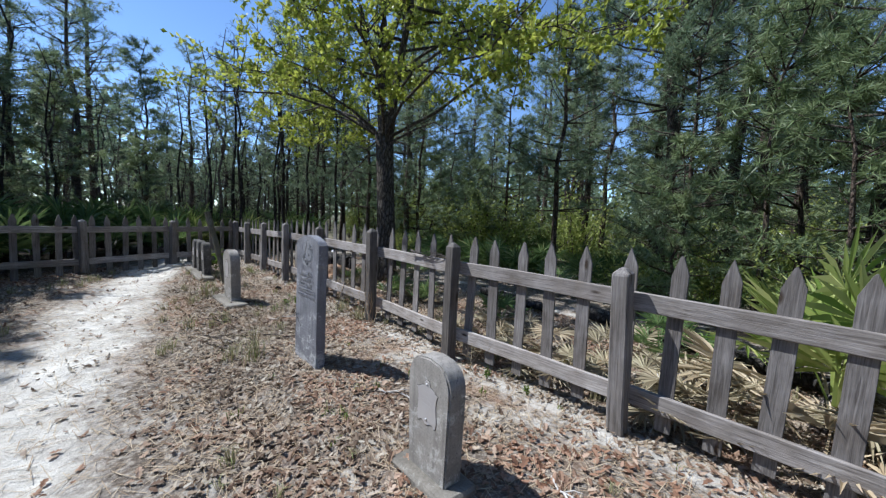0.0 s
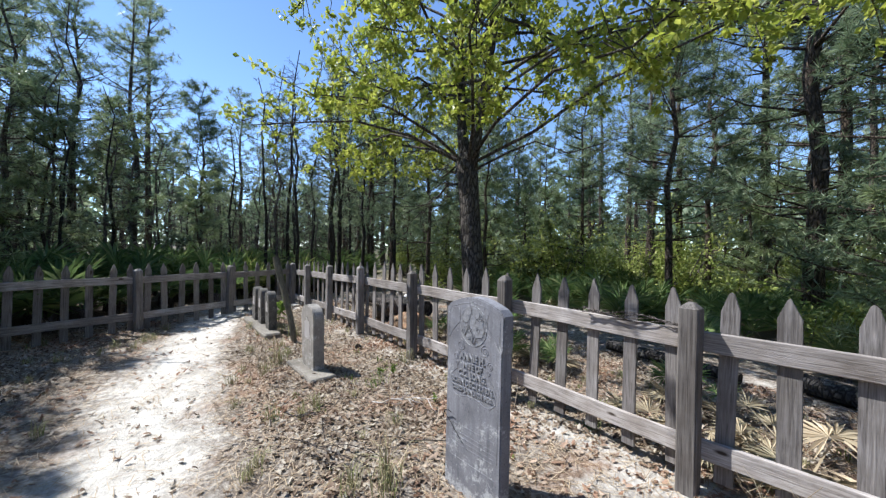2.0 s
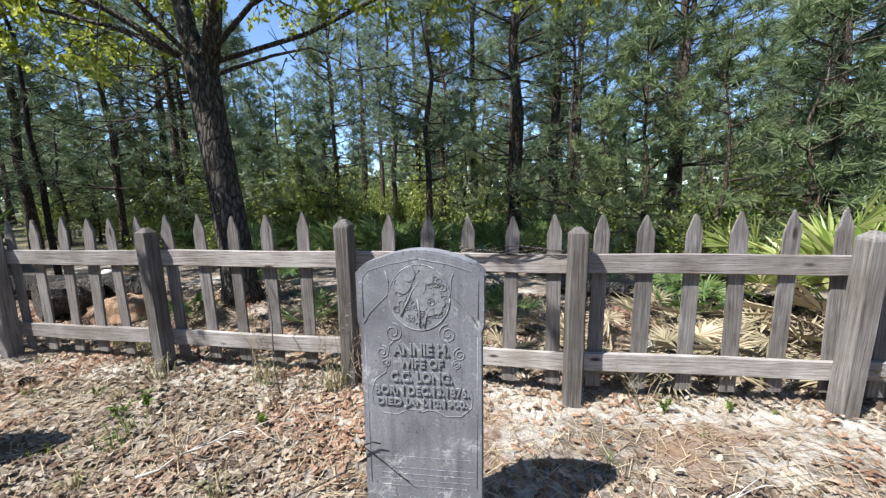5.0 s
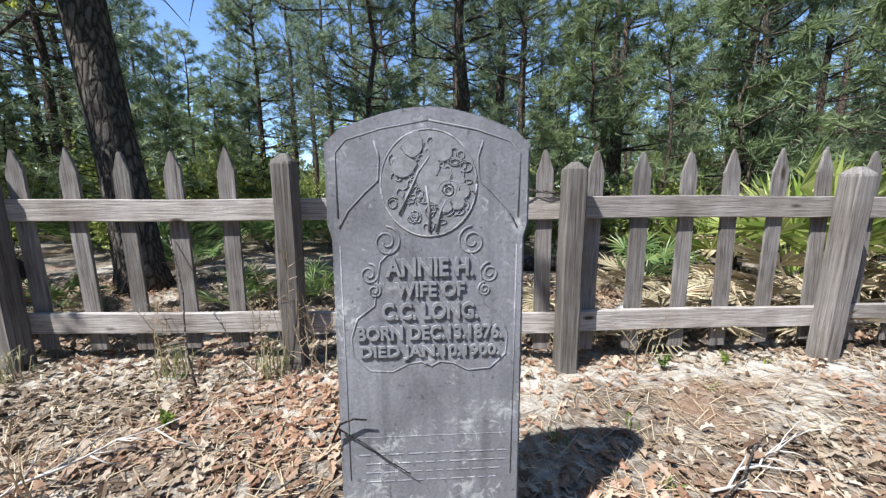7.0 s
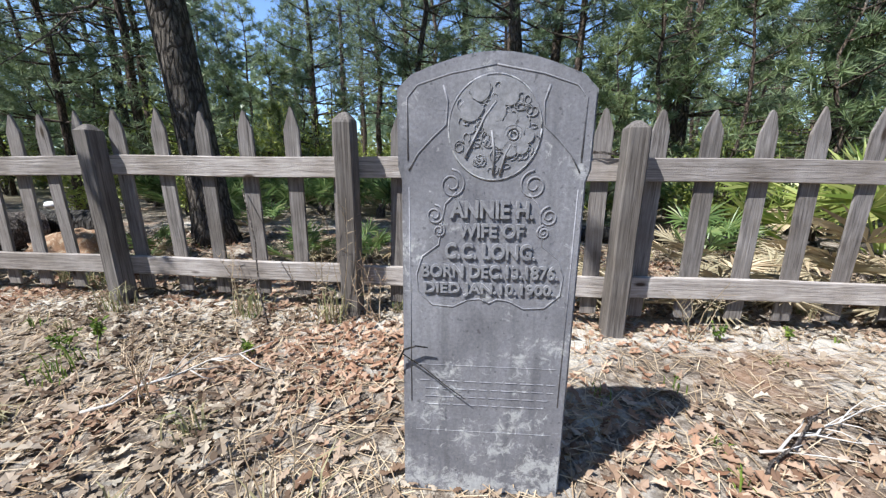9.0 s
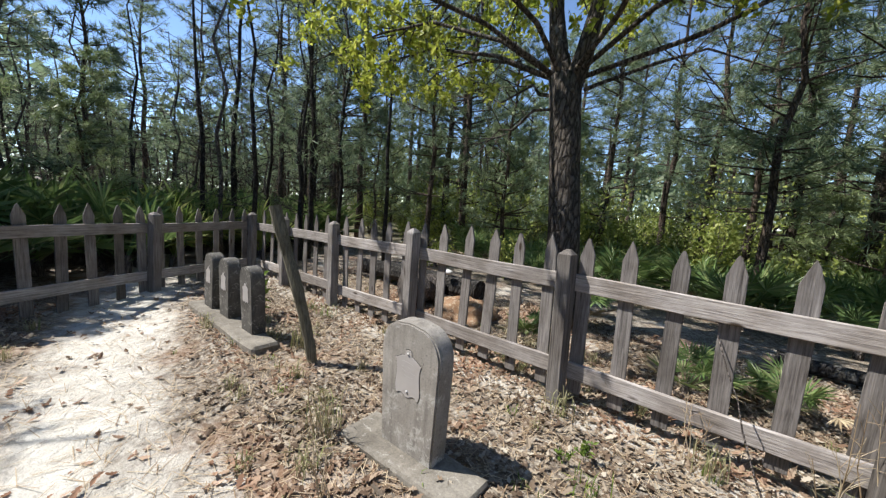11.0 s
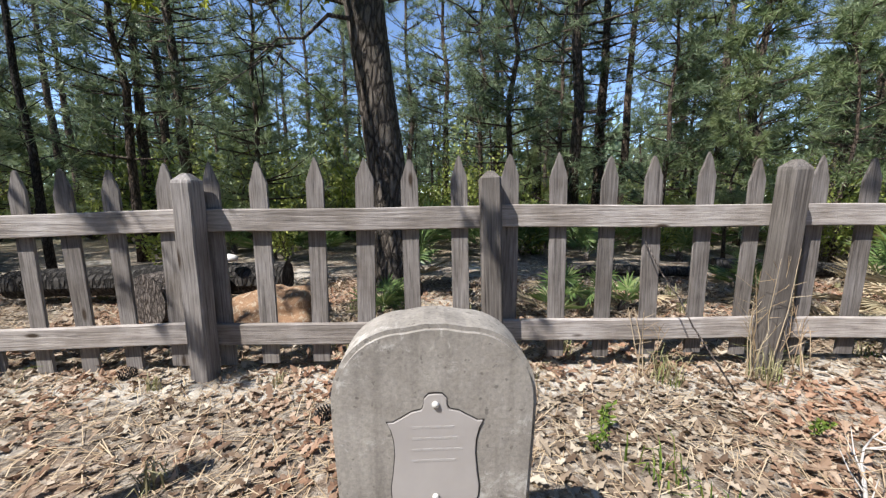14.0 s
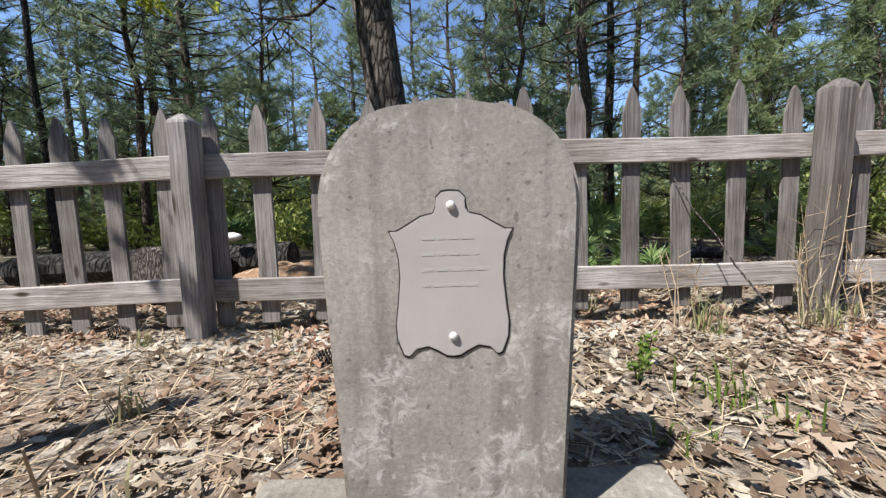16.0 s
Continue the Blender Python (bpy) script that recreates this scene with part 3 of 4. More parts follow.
def concrete_headstone(m, wd, h, d, label, slab=None, plate=1.0, group="", mat=CONCRETE):
    g = thing("headstone", m, label, "gravestone", group)
    w2 = wd / 2
    out = [(-w2 * 0.9, -0.05), (w2 * 0.9, -0.05), (w2, h * 0.7), (w2 * 1.005, h * 0.78)]
    out += [(w2 * (0.30 + 0.70 * math.cos(radians(a))), h * 0.79 + h * 0.20 * math.sin(radians(a))) for a in range(6, 91, 6)] + [(w2 * 0.1, h)]
    out += [(-x, z) for x, z in reversed(out[2:])]
    bm = extrude_outline(out, d, 0.012)
    part("stone", bm_mesh("stone", bm, mat), g)
    cz = h * 0.63
    # no cut groove: a near-black sheet behind the plate paints its shade
    part("plate_groove_shade", bm_mesh("plate_groove_shade", extrude_outline(plate_outline(plate * 1.022), 0.010, 0), GROOVE_SHADE), g, pose(0, -0.0015, cz), "groove round the plate with its shade painted near-black")
    pl = part("name_plate", bm_mesh("name_plate", extrude_outline(plate_outline(plate), 0.012, 0.002), PLATE), g, pose(0, -0.004, cz), "smooth pale grey shield-shaped name plate")
    r = random.Random(int(wd * 1000))
    for z in (0.19, -0.145):
        bm = bmesh.new()
        bmesh.ops.create_icosphere(bm, subdivisions=2, radius=0.012 * plate)
        for v in bm.verts:
            v.co.y *= 0.6
        part("bolt", bm_mesh("bolt", bm, BOLT, True), pl, pose(0, -0.003, z * plate), "round white bolt head")
    t = Tri()
    for row in range(4):
        x = -0.075
        while x < 0.06:
            q = r.uniform(0.012, 0.035)
            z = 0.105 - row * 0.04
            t.add([(x, 0, z), (x + q, 0, z), (x + q, 0, z + 0.008), (x, 0, z + 0.008), (x, .003, z), (x + q, .003, z), (x + q, .003, z + 0.008), (x, .003, z + 0.008)], [(0, 1, 2, 3), (7, 6, 5, 4), (0, 4, 5, 1), (2, 6, 7, 3)])
            x += q + 0.008
    t.v = [(v[0] * plate, v[1], v[2] * plate) for v in t.v]
    tagged(part("faint_lettering", t.mesh("faint_lettering", FAINT), pl, pose(0, -0.0006, 0), "faint unreadable lettering"), kind="stuff")
    if slab:
        sx, sy, sz, ox, oy = slab
        bm = rough_box(sx, sy, sz + 0.06, 0.02, 0.008, 3, 0, 9)
        part("footing", bm_mesh("footing", bm, FOOTING), g, pose(ox, oy, -0.06))
    return g


marble_headstone()
concrete_headstone(pose(-2.56, -1.53, 0, 1.5, 0, 1), 0.53, 0.975, 0.16, "stout grey concrete headstone and pale shield plate among leaf litter", (1.10, 0.36, 0.045, 0.03, 0.02), 0.8)
concrete_headstone(pose(3.34, -1.64, 0, 0, -1, -3), 0.44, 0.85, 0.15, "low weathered concrete headstone with a pale shield plate", (0.60, 0.3, 0.05, 0, 0.06), 0.72)
ROW = [(-5.35, -1.46), (-6.08, -1.46), (-6.62, -1.48)]
for k, (x, y) in enumerate(ROW):
    concrete_headstone(pose(x, y, 0, 1.5 - k, -2 + k, 0), 0.34, 0.87 - 0.01 * k, 0.16, "narrow dark concrete headstone with pale plate, in a row", None, 0.56, "three headstones in a row", DARK_CONCRETE)
slab_bm = rough_box(2.2, 0.32, 0.16, 0.03, 0.012, 8, 0, 3)
footing = new("grave_kerb", bm_mesh("grave_kerb", slab_bm, FOOTING))
footing.matrix_basis = pose(-5.93, -1.46, -0.08, 0, 0, 0)
tagged(footing, "long low concrete kerb under three headstones", "kerb")


def leaning_pole():
    t = Tri()
    r = random.Random(2)
    n = 14
    base, top = Vector((-4.27, -1.21, -0.08)), Vector((-4.62, -1.48, 1.63))
    pts, rad = [], []
    for i in range(n + 1):
        k = i / n
        p = base.lerp(top, k) + Vector((0.02 * math.sin(k * 5) + r.uniform(-0.004, 0.004), 0.015 * math.sin(k * 4), 0))
        pts.append(p)
        rad.append(0.054 + 0.010 * k + r.uniform(-0.004, 0.004))
    t.tube(pts, rad, 9)
    me = t.mesh("leaning_pole", WOOD_OLD)
    ob = new("leaning_pole", me)
    tagged(ob, "crooked lichen-grey old wooden pole leaning in the leaf litter", "pole")


leaning_pole()


# ---- trees ----
def unit(r):
    return Vector((r.gauss(0, 1), r.gauss(0, 1), r.gauss(0, 1))).normalized()


def needle_clump(v, f, c, d, r, n=19, length=0.27, width=0.010):
    """A brush of needles round a twig's end."""
    for _ in range(n):
        u = (d * 0.55 + unit(r)).normalized()
        s = u.cross(unit(r)).normalized() * width
        L = length * r.uniform(0.65, 1.15)
        k = len(v)
        b = c + u * 0.015
        e = c + u * L - Vector((0, 0, 0.12 * L))
        v.extend([b - s, b + s, e])
        f.append((k, k + 1, k + 2))


def pine_meshes(seed, h, start, reach, radius, clumps, dead=0.3, mat=NEEDLES):
    r = random.Random(seed)
    t = Tri()
    bend = [Vector((r.uniform(-0.25, 0.25) * i / 8, r.uniform(-0.25, 0.25) * i / 8, h * i / 8)) for i in range(9)]
    t.tube(bend, [radius * (1 - 0.85 * i / 8) * (1.25 if i == 0 else 1) for i in range(9)], 8)
    v, f = [], []

    def at(z):
        k = min(max(z / h * 8, 0), 7.999)
        return bend[int(k)].lerp(bend[int(k) + 1], k - int(k))
    z = h * start * 0.5
    while z < h * 0.98:
        fr = max(0.0, (z / h - start) / (1 - start))
        live = z > h * start
        for _ in range(r.choice((2, 3, 4))):
            a = r.uniform(0, 6.283)
            L = reach * (0.35 + 0.85 * (1 - fr) ** 0.8) * r.uniform(0.55, 1.15)
            if not live:
                if r.random() > dead:
                    continue
                L *= 0.6
            o = at(z)
            d = Vector((math.cos(a), math.sin(a), r.uniform(-0.1, 0.35) + 0.5 * fr)).normalized()
            e1 = o + d * L * 0.5 + Vector((0, 0, -0.03))
            e2 = o + d * L + Vector((0, 0, 0.10 * L))
            t.tube([o, e1, e2], [0.010 + 0.010 * L, 0.008 + 0.004 * L, 0.003], 4, False)
            if live:
                for q in range(clumps):
                    k = r.uniform(0.35, 1.0)
                    side = Vector((-d.y, d.x, r.uniform(-0.3, 0.5))) * r.uniform(-0.4, 0.4) * L * 0.7
                    c = o.lerp(e2, k) + side
                    if side.length > 0.12:
                        t.tube([o.lerp(e2, k * 0.85), c], [0.005, 0.003], 3, False)
                    needle_clump(v, f, c, (d + Vector((0, 0, 0.5))).normalized(), r)
        z += r.uniform(0.22, 0.42)
    for _ in range(4):
        needle_clump(v, f, bend[-1], Vector((0, 0, 1)), r)
    return t.mesh("trunk", PINE_BARK, True), mesh_of("crown", v, f, mat)


PINES = [pine_meshes(1, 9.5, 0.22, 1.7, 0.10, 7), pine_meshes(2, 8.0, 0.16, 1.5, 0.08, 7), pine_meshes(3, 11.5, 0.3, 1.9, 0.14, 7, 0.4),
         pine_meshes(4, 6.0, 0.06, 1.4, 0.06, 8, 0.3, SOFT_NEEDLES), pine_meshes(5, 4.2, 0.04, 1.2, 0.045, 8, 0.3, SOFT_NEEDLES), pine_meshes(6, 13.0, 0.42, 2.1, 0.17, 7, 0.5)]


def pine(x, y, kind, turn=0.0, size=1.0, label="slender pine tree with brushes of green needles"):
    g = thing("pine_tree", pose(x, y, -0.05, 0, 0, turn), label, "tree", "pines behind the fence")
    g.scale = (size, size, size)
    part("trunk", PINES[kind][0], g)
    part("crown", PINES[kind][1], g)
    return g


def bare_meshes(seed, h, radius, twig=1.0, foliage=0):
    """A thin tree with many bare twigs and a few sprays of needles high up."""
    r = random.Random(seed)
    t = Tri()
    bend = [Vector((r.uniform(-0.3, 0.3) * i / 8, r.uniform(-0.3, 0.3) * i / 8, h * i / 8)) for i in range(9)]
    t.tube(bend, [radius * (1 - 0.8 * i / 8) for i in range(9)], 7)
    v, f = [], []
    z = h * 0.12
    while z < h * 0.97:
        k = z / h * 8
        o = bend[int(k)].lerp(bend[min(int(k) + 1, 8)], k - int(k))
        a = r.uniform(0, 6.283)
        L = twig * r.uniform(0.5, 1.3) * (1.1 - z / h * 0.7)
        d = Vector((math.cos(a), math.sin(a), r.uniform(0.0, 0.7))).normalized()
        e = o + d * L
        t.tube([o, o.lerp(e, 0.5) + unit(r) * 0.06, e], [0.012, 0.008, 0.003], 4, False)
        for _ in range(5):
            s = o.lerp(e, r.uniform(0.25, 0.95))
            q = s + (d + unit(r) * 0.9).normalized() * L * r.uniform(0.25, 0.5)
            t.tube([s, q], [0.005, 0.002], 3, False)
            for _ in range(2):
                s2 = s.lerp(q, r.uniform(0.3, 0.9))
                t.tube([s2, s2 + unit(r) * L * 0.22], [0.003, 0.0015], 3, False)
            if foliage and z > h * 0.25 and r.random() < foliage:
                needle_clump(v, f, q, d, r, 16)
        z += r.uniform(0.10, 0.24)
    return t, v, f


BARE = []
for s, (hh, rr, fol) in enumerate(((7.5, 0.055, 0.0), (8.5, 0.07, 0.12), (6.0, 0.045, 0.0), (9.0, 0.075, 0.45))):
    t, v, f = bare_meshes(20 + s, hh, rr, 1.1, fol)
    BARE.append((t.mesh("trunk", DARK_BARK if s in (1, 3) else GREY_TWIG, True), mesh_of("crown", v, f, NEEDLES) if f else None))


def bare_tree(x, y, kind, turn=0.0, size=1.0):
    g = thing("bare_tree", pose(x, y, -0.05, 0, 0, turn), "thin dark bare tree with fine grey twigs" if kind != 3 else "thin dark tree with sparse needle sprays", "tree", "thin trees at the plot's end")
    g.scale = (size, size, size)
    part("trunk", BARE[kind][0], g)
    if BARE[kind][1]:
        part("crown", BARE[kind][1], g)
    return g


def leaf_quad(v, f, c, d, up, L, wd):
    s = d.cross(up).normalized() * wd
    k = len(v)
    n = s.cross(d).normalized() * wd * 0.35
    v.extend([c, c + d * L * 0.5 + s + n, c + d * L, c + d * L * 0.5 - s + n])
    f.extend([(k, k + 1, k + 2), (k, k + 2, k + 3)])


def oak():
    r = random.Random(12)
    g = thing("oak_tree", pose(-3.07, 2.35, -0.06), "large oak with dark furrowed bark and fresh yellow-green leaves", "tree")
    t = Tri()
    trunk = [(0.06, 0, 0), (0.03, 0, 0.35), (0, 0, 1.0), (-0.07, 0.0, 1.8), (-0.17, 0.02, 2.6), (-0.25, 0.03, 3.3), (-0.33, 0.04, 3.95)]
    t.tube(trunk, [0.36, 0.285, 0.255, 0.24, 0.235, 0.235, 0.25], 16)
    v, f = [], []
    limbs = [((-0.30, 0.03, 3.75), (-0.62, 0.1, 5.0), (-1.1, 0.0, 9.6), 0.17), ((-0.22, 0.03, 3.7), (0.05, 0.05, 4.9), (0.5, 0.3, 9.9), 0.16),
             ((0.0, 0, 3.7), (0.9, 0.1, 3.95), (2.2, 0.3, 3.7), 0.035), ((-0.2, 0, 3.45), (-0.9, -0.4, 3.1), (-1.5, -0.5, 2.75), 0.028), ((-0.2, 0, 3.6), (-1.0, 0.3, 4.0), (-2.3, 0.6, 4.1), 0.034)]
    for k in range(26):
        az = k * 2.39996 + r.uniform(-0.3, 0.3)
        rise = 4.4 + 3.8 * ((k * 7) % 26) / 26
        far = r.uniform(2.6, 6.2) * (1.0 if rise < 6.8 else 0.8)
        out = Vector((math.cos(az), math.sin(az), 0))
        stem = (Vector((-0.62, 0.1, 5.0)), Vector((-1.1, 0.0, 9.6))) if k % 2 else (Vector((0.05, 0.05, 4.9)), Vector((0.5, 0.3, 9.9)))
        o = stem[0].lerp(stem[1], (rise - 4.4) / 5.2)
        limbs.append((o, o + out * far * 0.45 + Vector((0, 0, r.uniform(0.3, 0.9))), o + out * far + Vector((0, 0, r.uniform(0.0, 0.8))), r.uniform(0.037, 0.05)))
    for az, far, z in ((200, 4.6, 4.5), (226, 5.4, 4.9), (250, 3.6, 5.0), (180, 5.8, 4.7), (160, 5.2, 4.9), (320, 3.8, 5.2), (350, 5.4, 5.1), (10, 6.2, 5.3)):
        out = Vector((math.cos(radians(az)), math.sin(radians(az)), 0))
        o = Vector((-0.33, 0.04, 3.85))
        limbs.append((o, o + out * far * 0.5 + Vector((0, 0, 1.1)), o + out * far + Vector((0, 0, z - 3.85)), 0.042))
    for a, b, c, rad in limbs:
        a, b, c = Vector(a), Vector(b), Vector(c)
        pts = [a, a.lerp(b, 0.5) + unit(r) * (0.05 if rad > 0.1 else 0.18), b, b.lerp(c, 0.5) + unit(r) * 0.3, c]
        t.tube(pts, [rad, rad * 0.85, rad * 0.68, rad * 0.45, rad * 0.2], 8, False)
        bare = rad < 0.0355
        for _ in range(10 if bare else 22):
            k = r.uniform(0.1, 1.0)
            s = b.lerp(c, k) if r.random() < 0.8 else a.lerp(b, 0.5 + 0.5 * k)
            L = r.uniform(0.4, 1.15)
            d = ((c - a).normalized() * 0.5 + unit(r) + Vector((0, 0, -0.1))).normalized()
            e = s + d * L
            t.tube([s, s.lerp(e, 0.5) + unit(r) * 0.05, e], [0.012, 0.008, 0.003], 4, False)
            if bare:
                continue
            for _ in range(4):
                o = s.lerp(e, r.uniform(0.35, 1.0))
                q = o + (d + unit(r)).normalized() * r.uniform(0.12, 0.35)
                t.tube([o, q], [0.004, 0.002], 3, False)
                for _ in range(9):
                    lc = o.lerp(q, r.uniform(0.2, 1.05)) + unit(r) * 0.05
                    ld = (unit(r) + Vector((0, 0, -0.15))).normalized()
                    leaf_quad(v, f, lc, ld, unit(r), r.uniform(0.09, 0.16), r.uniform(0.028, 0.046))
    part("trunk", t.mesh("trunk", OAK_BARK, True), g)
    part("crown", mesh_of("crown", v, f, OAK_LEAF), g, None, "fresh yellow-green oak leaves")


oak()


# ---- undergrowth ----
def palmetto_mesh(seed, mat, fans=13, size=0.62, lift=1.0):
    r = random.Random(seed)
    v, f = [], []
    for k in range(fans):
        a = r.uniform(0, 6.283)
        el = r.uniform(0.35, 1.35) * lift
        d = Vector((math.cos(a) * math.cos(el), math.sin(a) * math.cos(el), math.sin(el)))
        L = r.uniform(0.45, 1.0) * size * 1.3
        c = d * L
        s = d.cross(Vector((0, 0, 1))).normalized()
        n = len(v)
        v.extend([-s * 0.012, s * 0.012, c + s * 0.008, c - s * 0.008])
        f.append((n, n + 1, n + 2, n + 3))
        up = s.cross(d).normalized()
        fold = r.uniform(-0.2, 0.35)
        for j in range(17):
            b = radians(-115 + 230 * j / 16) + r.uniform(-0.04, 0.04)
            bd = (d * math.cos(b) + s * math.sin(b) + up * (fold + r.uniform(-0.12, 0.12))).normalized()
            bl = size * r.uniform(0.62, 0.95) * (0.75 + 0.25 * math.cos(b))
            side = bd.cross(up).normalized() * 0.02 * size / 0.6
            tip = c + bd * bl - Vector((0, 0, 0.12 * bl))
            n = len(v)
            mid = c + bd * bl * 0.5
            v.extend([c, mid + side, tip, mid - side])
            f.extend([(n, n + 1, n + 2), (n, n + 2, n + 3)])
    return mesh_of("crown", v, f, mat)


PALMS = [palmetto_mesh(s, PALM_LEAF) for s in (31, 32, 33)]
# two more crowns, in the green with the sunlight painted in
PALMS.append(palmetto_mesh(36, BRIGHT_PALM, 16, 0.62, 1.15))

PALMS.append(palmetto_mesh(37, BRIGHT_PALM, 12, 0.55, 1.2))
DRY_PALM = palmetto_mesh(35, DEAD_PALM, 6, 0.6, 0.35)


def stem_mesh():
    t = Tri()
    t.tube([(0, 0, -0.05), (0.02, 0, 0.1), (0.05, 0.02, 0.22)], [0.09, 0.08, 0.05], 7)
    return t.mesh("stem", GREY_TWIG)


STEM = stem_mesh()


def palmetto(x, y, kind, turn, size, dry=False, label="saw palmetto with stiff green fan fronds"):
    g = thing("palmetto", pose(x, y, 0, 0, 0, turn), label, "palm", "palmettos in the undergrowth")
    g.scale = (size, size, size)
    part("stem", STEM, g)
    part("crown", PALMS[kind], g, pose(0.03, 0, 0.12))
    if dry:
        part("dead_crown", DRY_PALM, g, pose(0.03, 0, 0.1), "straw-coloured dead fan fronds")
    return g


def shrub_mesh(seed, hgt, wide, n):
    r = random.Random(seed)
    v, f = [], []
    t = Tri()
    for _ in range(14):
        a = r.uniform(0, 6.283)
        e = Vector((math.cos(a) * wide * r.uniform(0.2, 1), math.sin(a) * wide * r.uniform(0.2, 1), hgt * r.uniform(0.5, 1)))
        t.tube([(0, 0, 0), e * 0.5 + unit(r) * 0.08, e], [0.012, 0.008, 0.003], 4, False)
        for _ in range(n // 14):
            c = e * r.uniform(0.3, 1.05) + unit(r) * 0.22 * wide
            leaf_quad(v, f, c, (unit(r) + Vector((0, 0, 0.3))).normalized(), unit(r), r.uniform(0.06, 0.12), r.uniform(0.018, 0.03))
    return t.mesh("branch", GREY_TWIG), mesh_of("crown", v, f, SHRUB_LEAF)


SHRUBS = [shrub_mesh(41, 1.3, 0.8, 900), shrub_mesh(42, 1.9, 1.0, 1300), shrub_mesh(43, 0.8, 0.6, 600)]


def shrub(x, y, kind, turn, size):
    g = thing("shrub", pose(x, y, -0.02, 0, 0, turn), "leafy yellow-green shrub in the undergrowth", "shrub", "shrubs beyond the fence")
    g.scale = (size, size, size)
    part("branch", SHRUBS[kind][0], g)
    part("crown", SHRUBS[kind][1], g)


# pines that stand out behind the fence
for x, y, k, s in ((-0.6, 6.7, 0, 1.0), (1.78, 8.6, 2, 1.4), (4.3, 5.2, 3, 1.0), (5.6, 6.8, 0, 1.1), (7.2, 4.6, 1, 1.0), (-2.0, 11.6, 2, 1.0), (-4.6, 9.5, 1, 1.1), (3.7, 9.4, 5, 0.9), (2.9, 6.0, 1, 0.9),
                   (6.2, 3.6, 4, 1.1), (8.6, 6.5, 2, 1.0), (3.2, 4.4, 4, 0.8), (-6.5, 6.2, 1, 1.0), (-8.4, 5.0, 0, 0.95), (9.5, 3.0, 3, 1.2), (11.5, 5.0, 0, 1.0), (-3.4, 13, 2, 1.0), (5.2, 4.2, 3, 0.8), (8.0, 3.0, 3, 0.9), (-0.8, 10.6, 0, 1.1)):
    pine(x, y, k, rng.uniform(0, 360), s)


def scatter(count, xs, ys, apart, keep):
    """Random places, not too close to one another."""
    out, tries = [], 0
    while len(out) < count and tries < 8000:
        tries += 1
        x, y = rng.uniform(*xs), rng.uniform(*ys)
        if keep(x, y) and all((x - a) ** 2 + (y - b) ** 2 > (apart + 0.025 * abs(y)) ** 2 for a, b in out):
            out.append((x, y))
    return out


def open_view(x, y):
    """A lighter gap in the wood beyond the oak."""
    return abs(x + 2.0 + 0.25 * (y - 8)) < 2.0 and y > 9


for x, y, k, s in ((-9.0, 7.5, 2, 1.1), (-11.5, 9.5, 5, 1.0), (-14.5, 7.0, 2, 1.15), (6.4, 8.8, 5, 1.0), (9.6, 8.2, 2, 1.1), (11.5, 8.0, 5, 1.0), (0.2, 13.0, 5, 1.1), (9.0, 5.2, 1, 1.1),
                   (-18.5, -6.0, 2, 1.1), (-20.0, -3.6, 5, 1.05), (-16.8, -7.4, 1, 1.25), (-21, -8, 2, 1.2), (-15.5, 3.8, 2, 1.0)):
    pine(x, y, k, rng.uniform(0, 360), s)
# pines whose shade falls over the far side of the path
for x, y, k, s in ((-5.0, -7.7, 3, 1.15), (-3.2, -7.6, 1, 0.9), (-1.3, -7.2, 3, 1.1), (0.7, -7.7, 1, 0.9), (2.2, -7.4, 3, 1.0)):
    pine(x, y, k, rng.uniform(0, 360), s)
for x, y in scatter(98, (-36, 36), (9, 38), 1.15, lambda x, y: not (open_view(x, y) and rng.random() < 0.85)):
    pine(x, y, rng.choice((0, 1, 2, 2, 5, 5)), rng.uniform(0, 360), rng.uniform(0.85, 1.25))
for x, y in scatter(34, (-20, 22), (7.5, 22), 1.0, lambda x, y: not open_view(x, y)):
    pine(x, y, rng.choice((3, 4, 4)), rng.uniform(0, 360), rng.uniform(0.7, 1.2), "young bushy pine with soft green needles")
# thin dark trees by the corner and a bare thicket past the end of the plot
for x, y, k in ((-8.15, 0.45, 1), (-8.55, 2.1, 3), (-8.35, 1.75, 1), (-9.3, 2.2, 1), (-9.9, 1.6, 1), (-10.2, 2.9, 3), (-8.9, 3.3, 1), (-9.2, -0.3, 1), (-9.7, 0.6, 1), (-7.4, 3.9, 3), (-10.9, 3.6, 3), (-8.8, 0.0, 0), (-10.5, -7.5, 0), (-12, -5.5, 3), (-12.2, -4, 0), (-13, -7, 2), (-10, -5.6, 0), (-9.0, -4.4, 2)):
    bare_tree(x - 1.7, y, k, rng.uniform(0, 360), rng.uniform(0.85, 1.1))
for x, y in scatter(95, (-28, -6), (-14, 5), 0.7, lambda x, y: x < side_x(y) - 1.6):
    bare_tree(x, y, rng.choice((0, 0, 1, 2, 3)), rng.uniform(0, 360), rng.uniform(0.6, 1.0))
for x, y, k, s in ((-13.5, -2.0, 1, 1.0), (-16, -4, 2, 1), (-17, 1.5, 0, 1), (-15, 6, 2, 1), (-12.5, 4.5, 0, 1), (-11.5, -2.2, 3, 0.7), (-8.8, -8.0, 1, 0.9),
                   (-7.0, -8.0, 0, 0.95), (-4.6, -8.6, 1, 0.95), (-2.2, -8.4, 0, 0.9), (-10.4, -7.6, 1, 1.0), (0.4, -9.2, 1, 0.9), (-12.6, -6.6, 0, 1.0), (-8.4, -7.0, 3, 1.1), (-14, -8, 2, 0.9), (-11.2, -5.6, 3, 1.0), (-11.9, -4.3, 3, 1.0), (-10.9, -7.1, 3, 1.0)):
    pine(x, y, k, rng.uniform(0, 360), s)
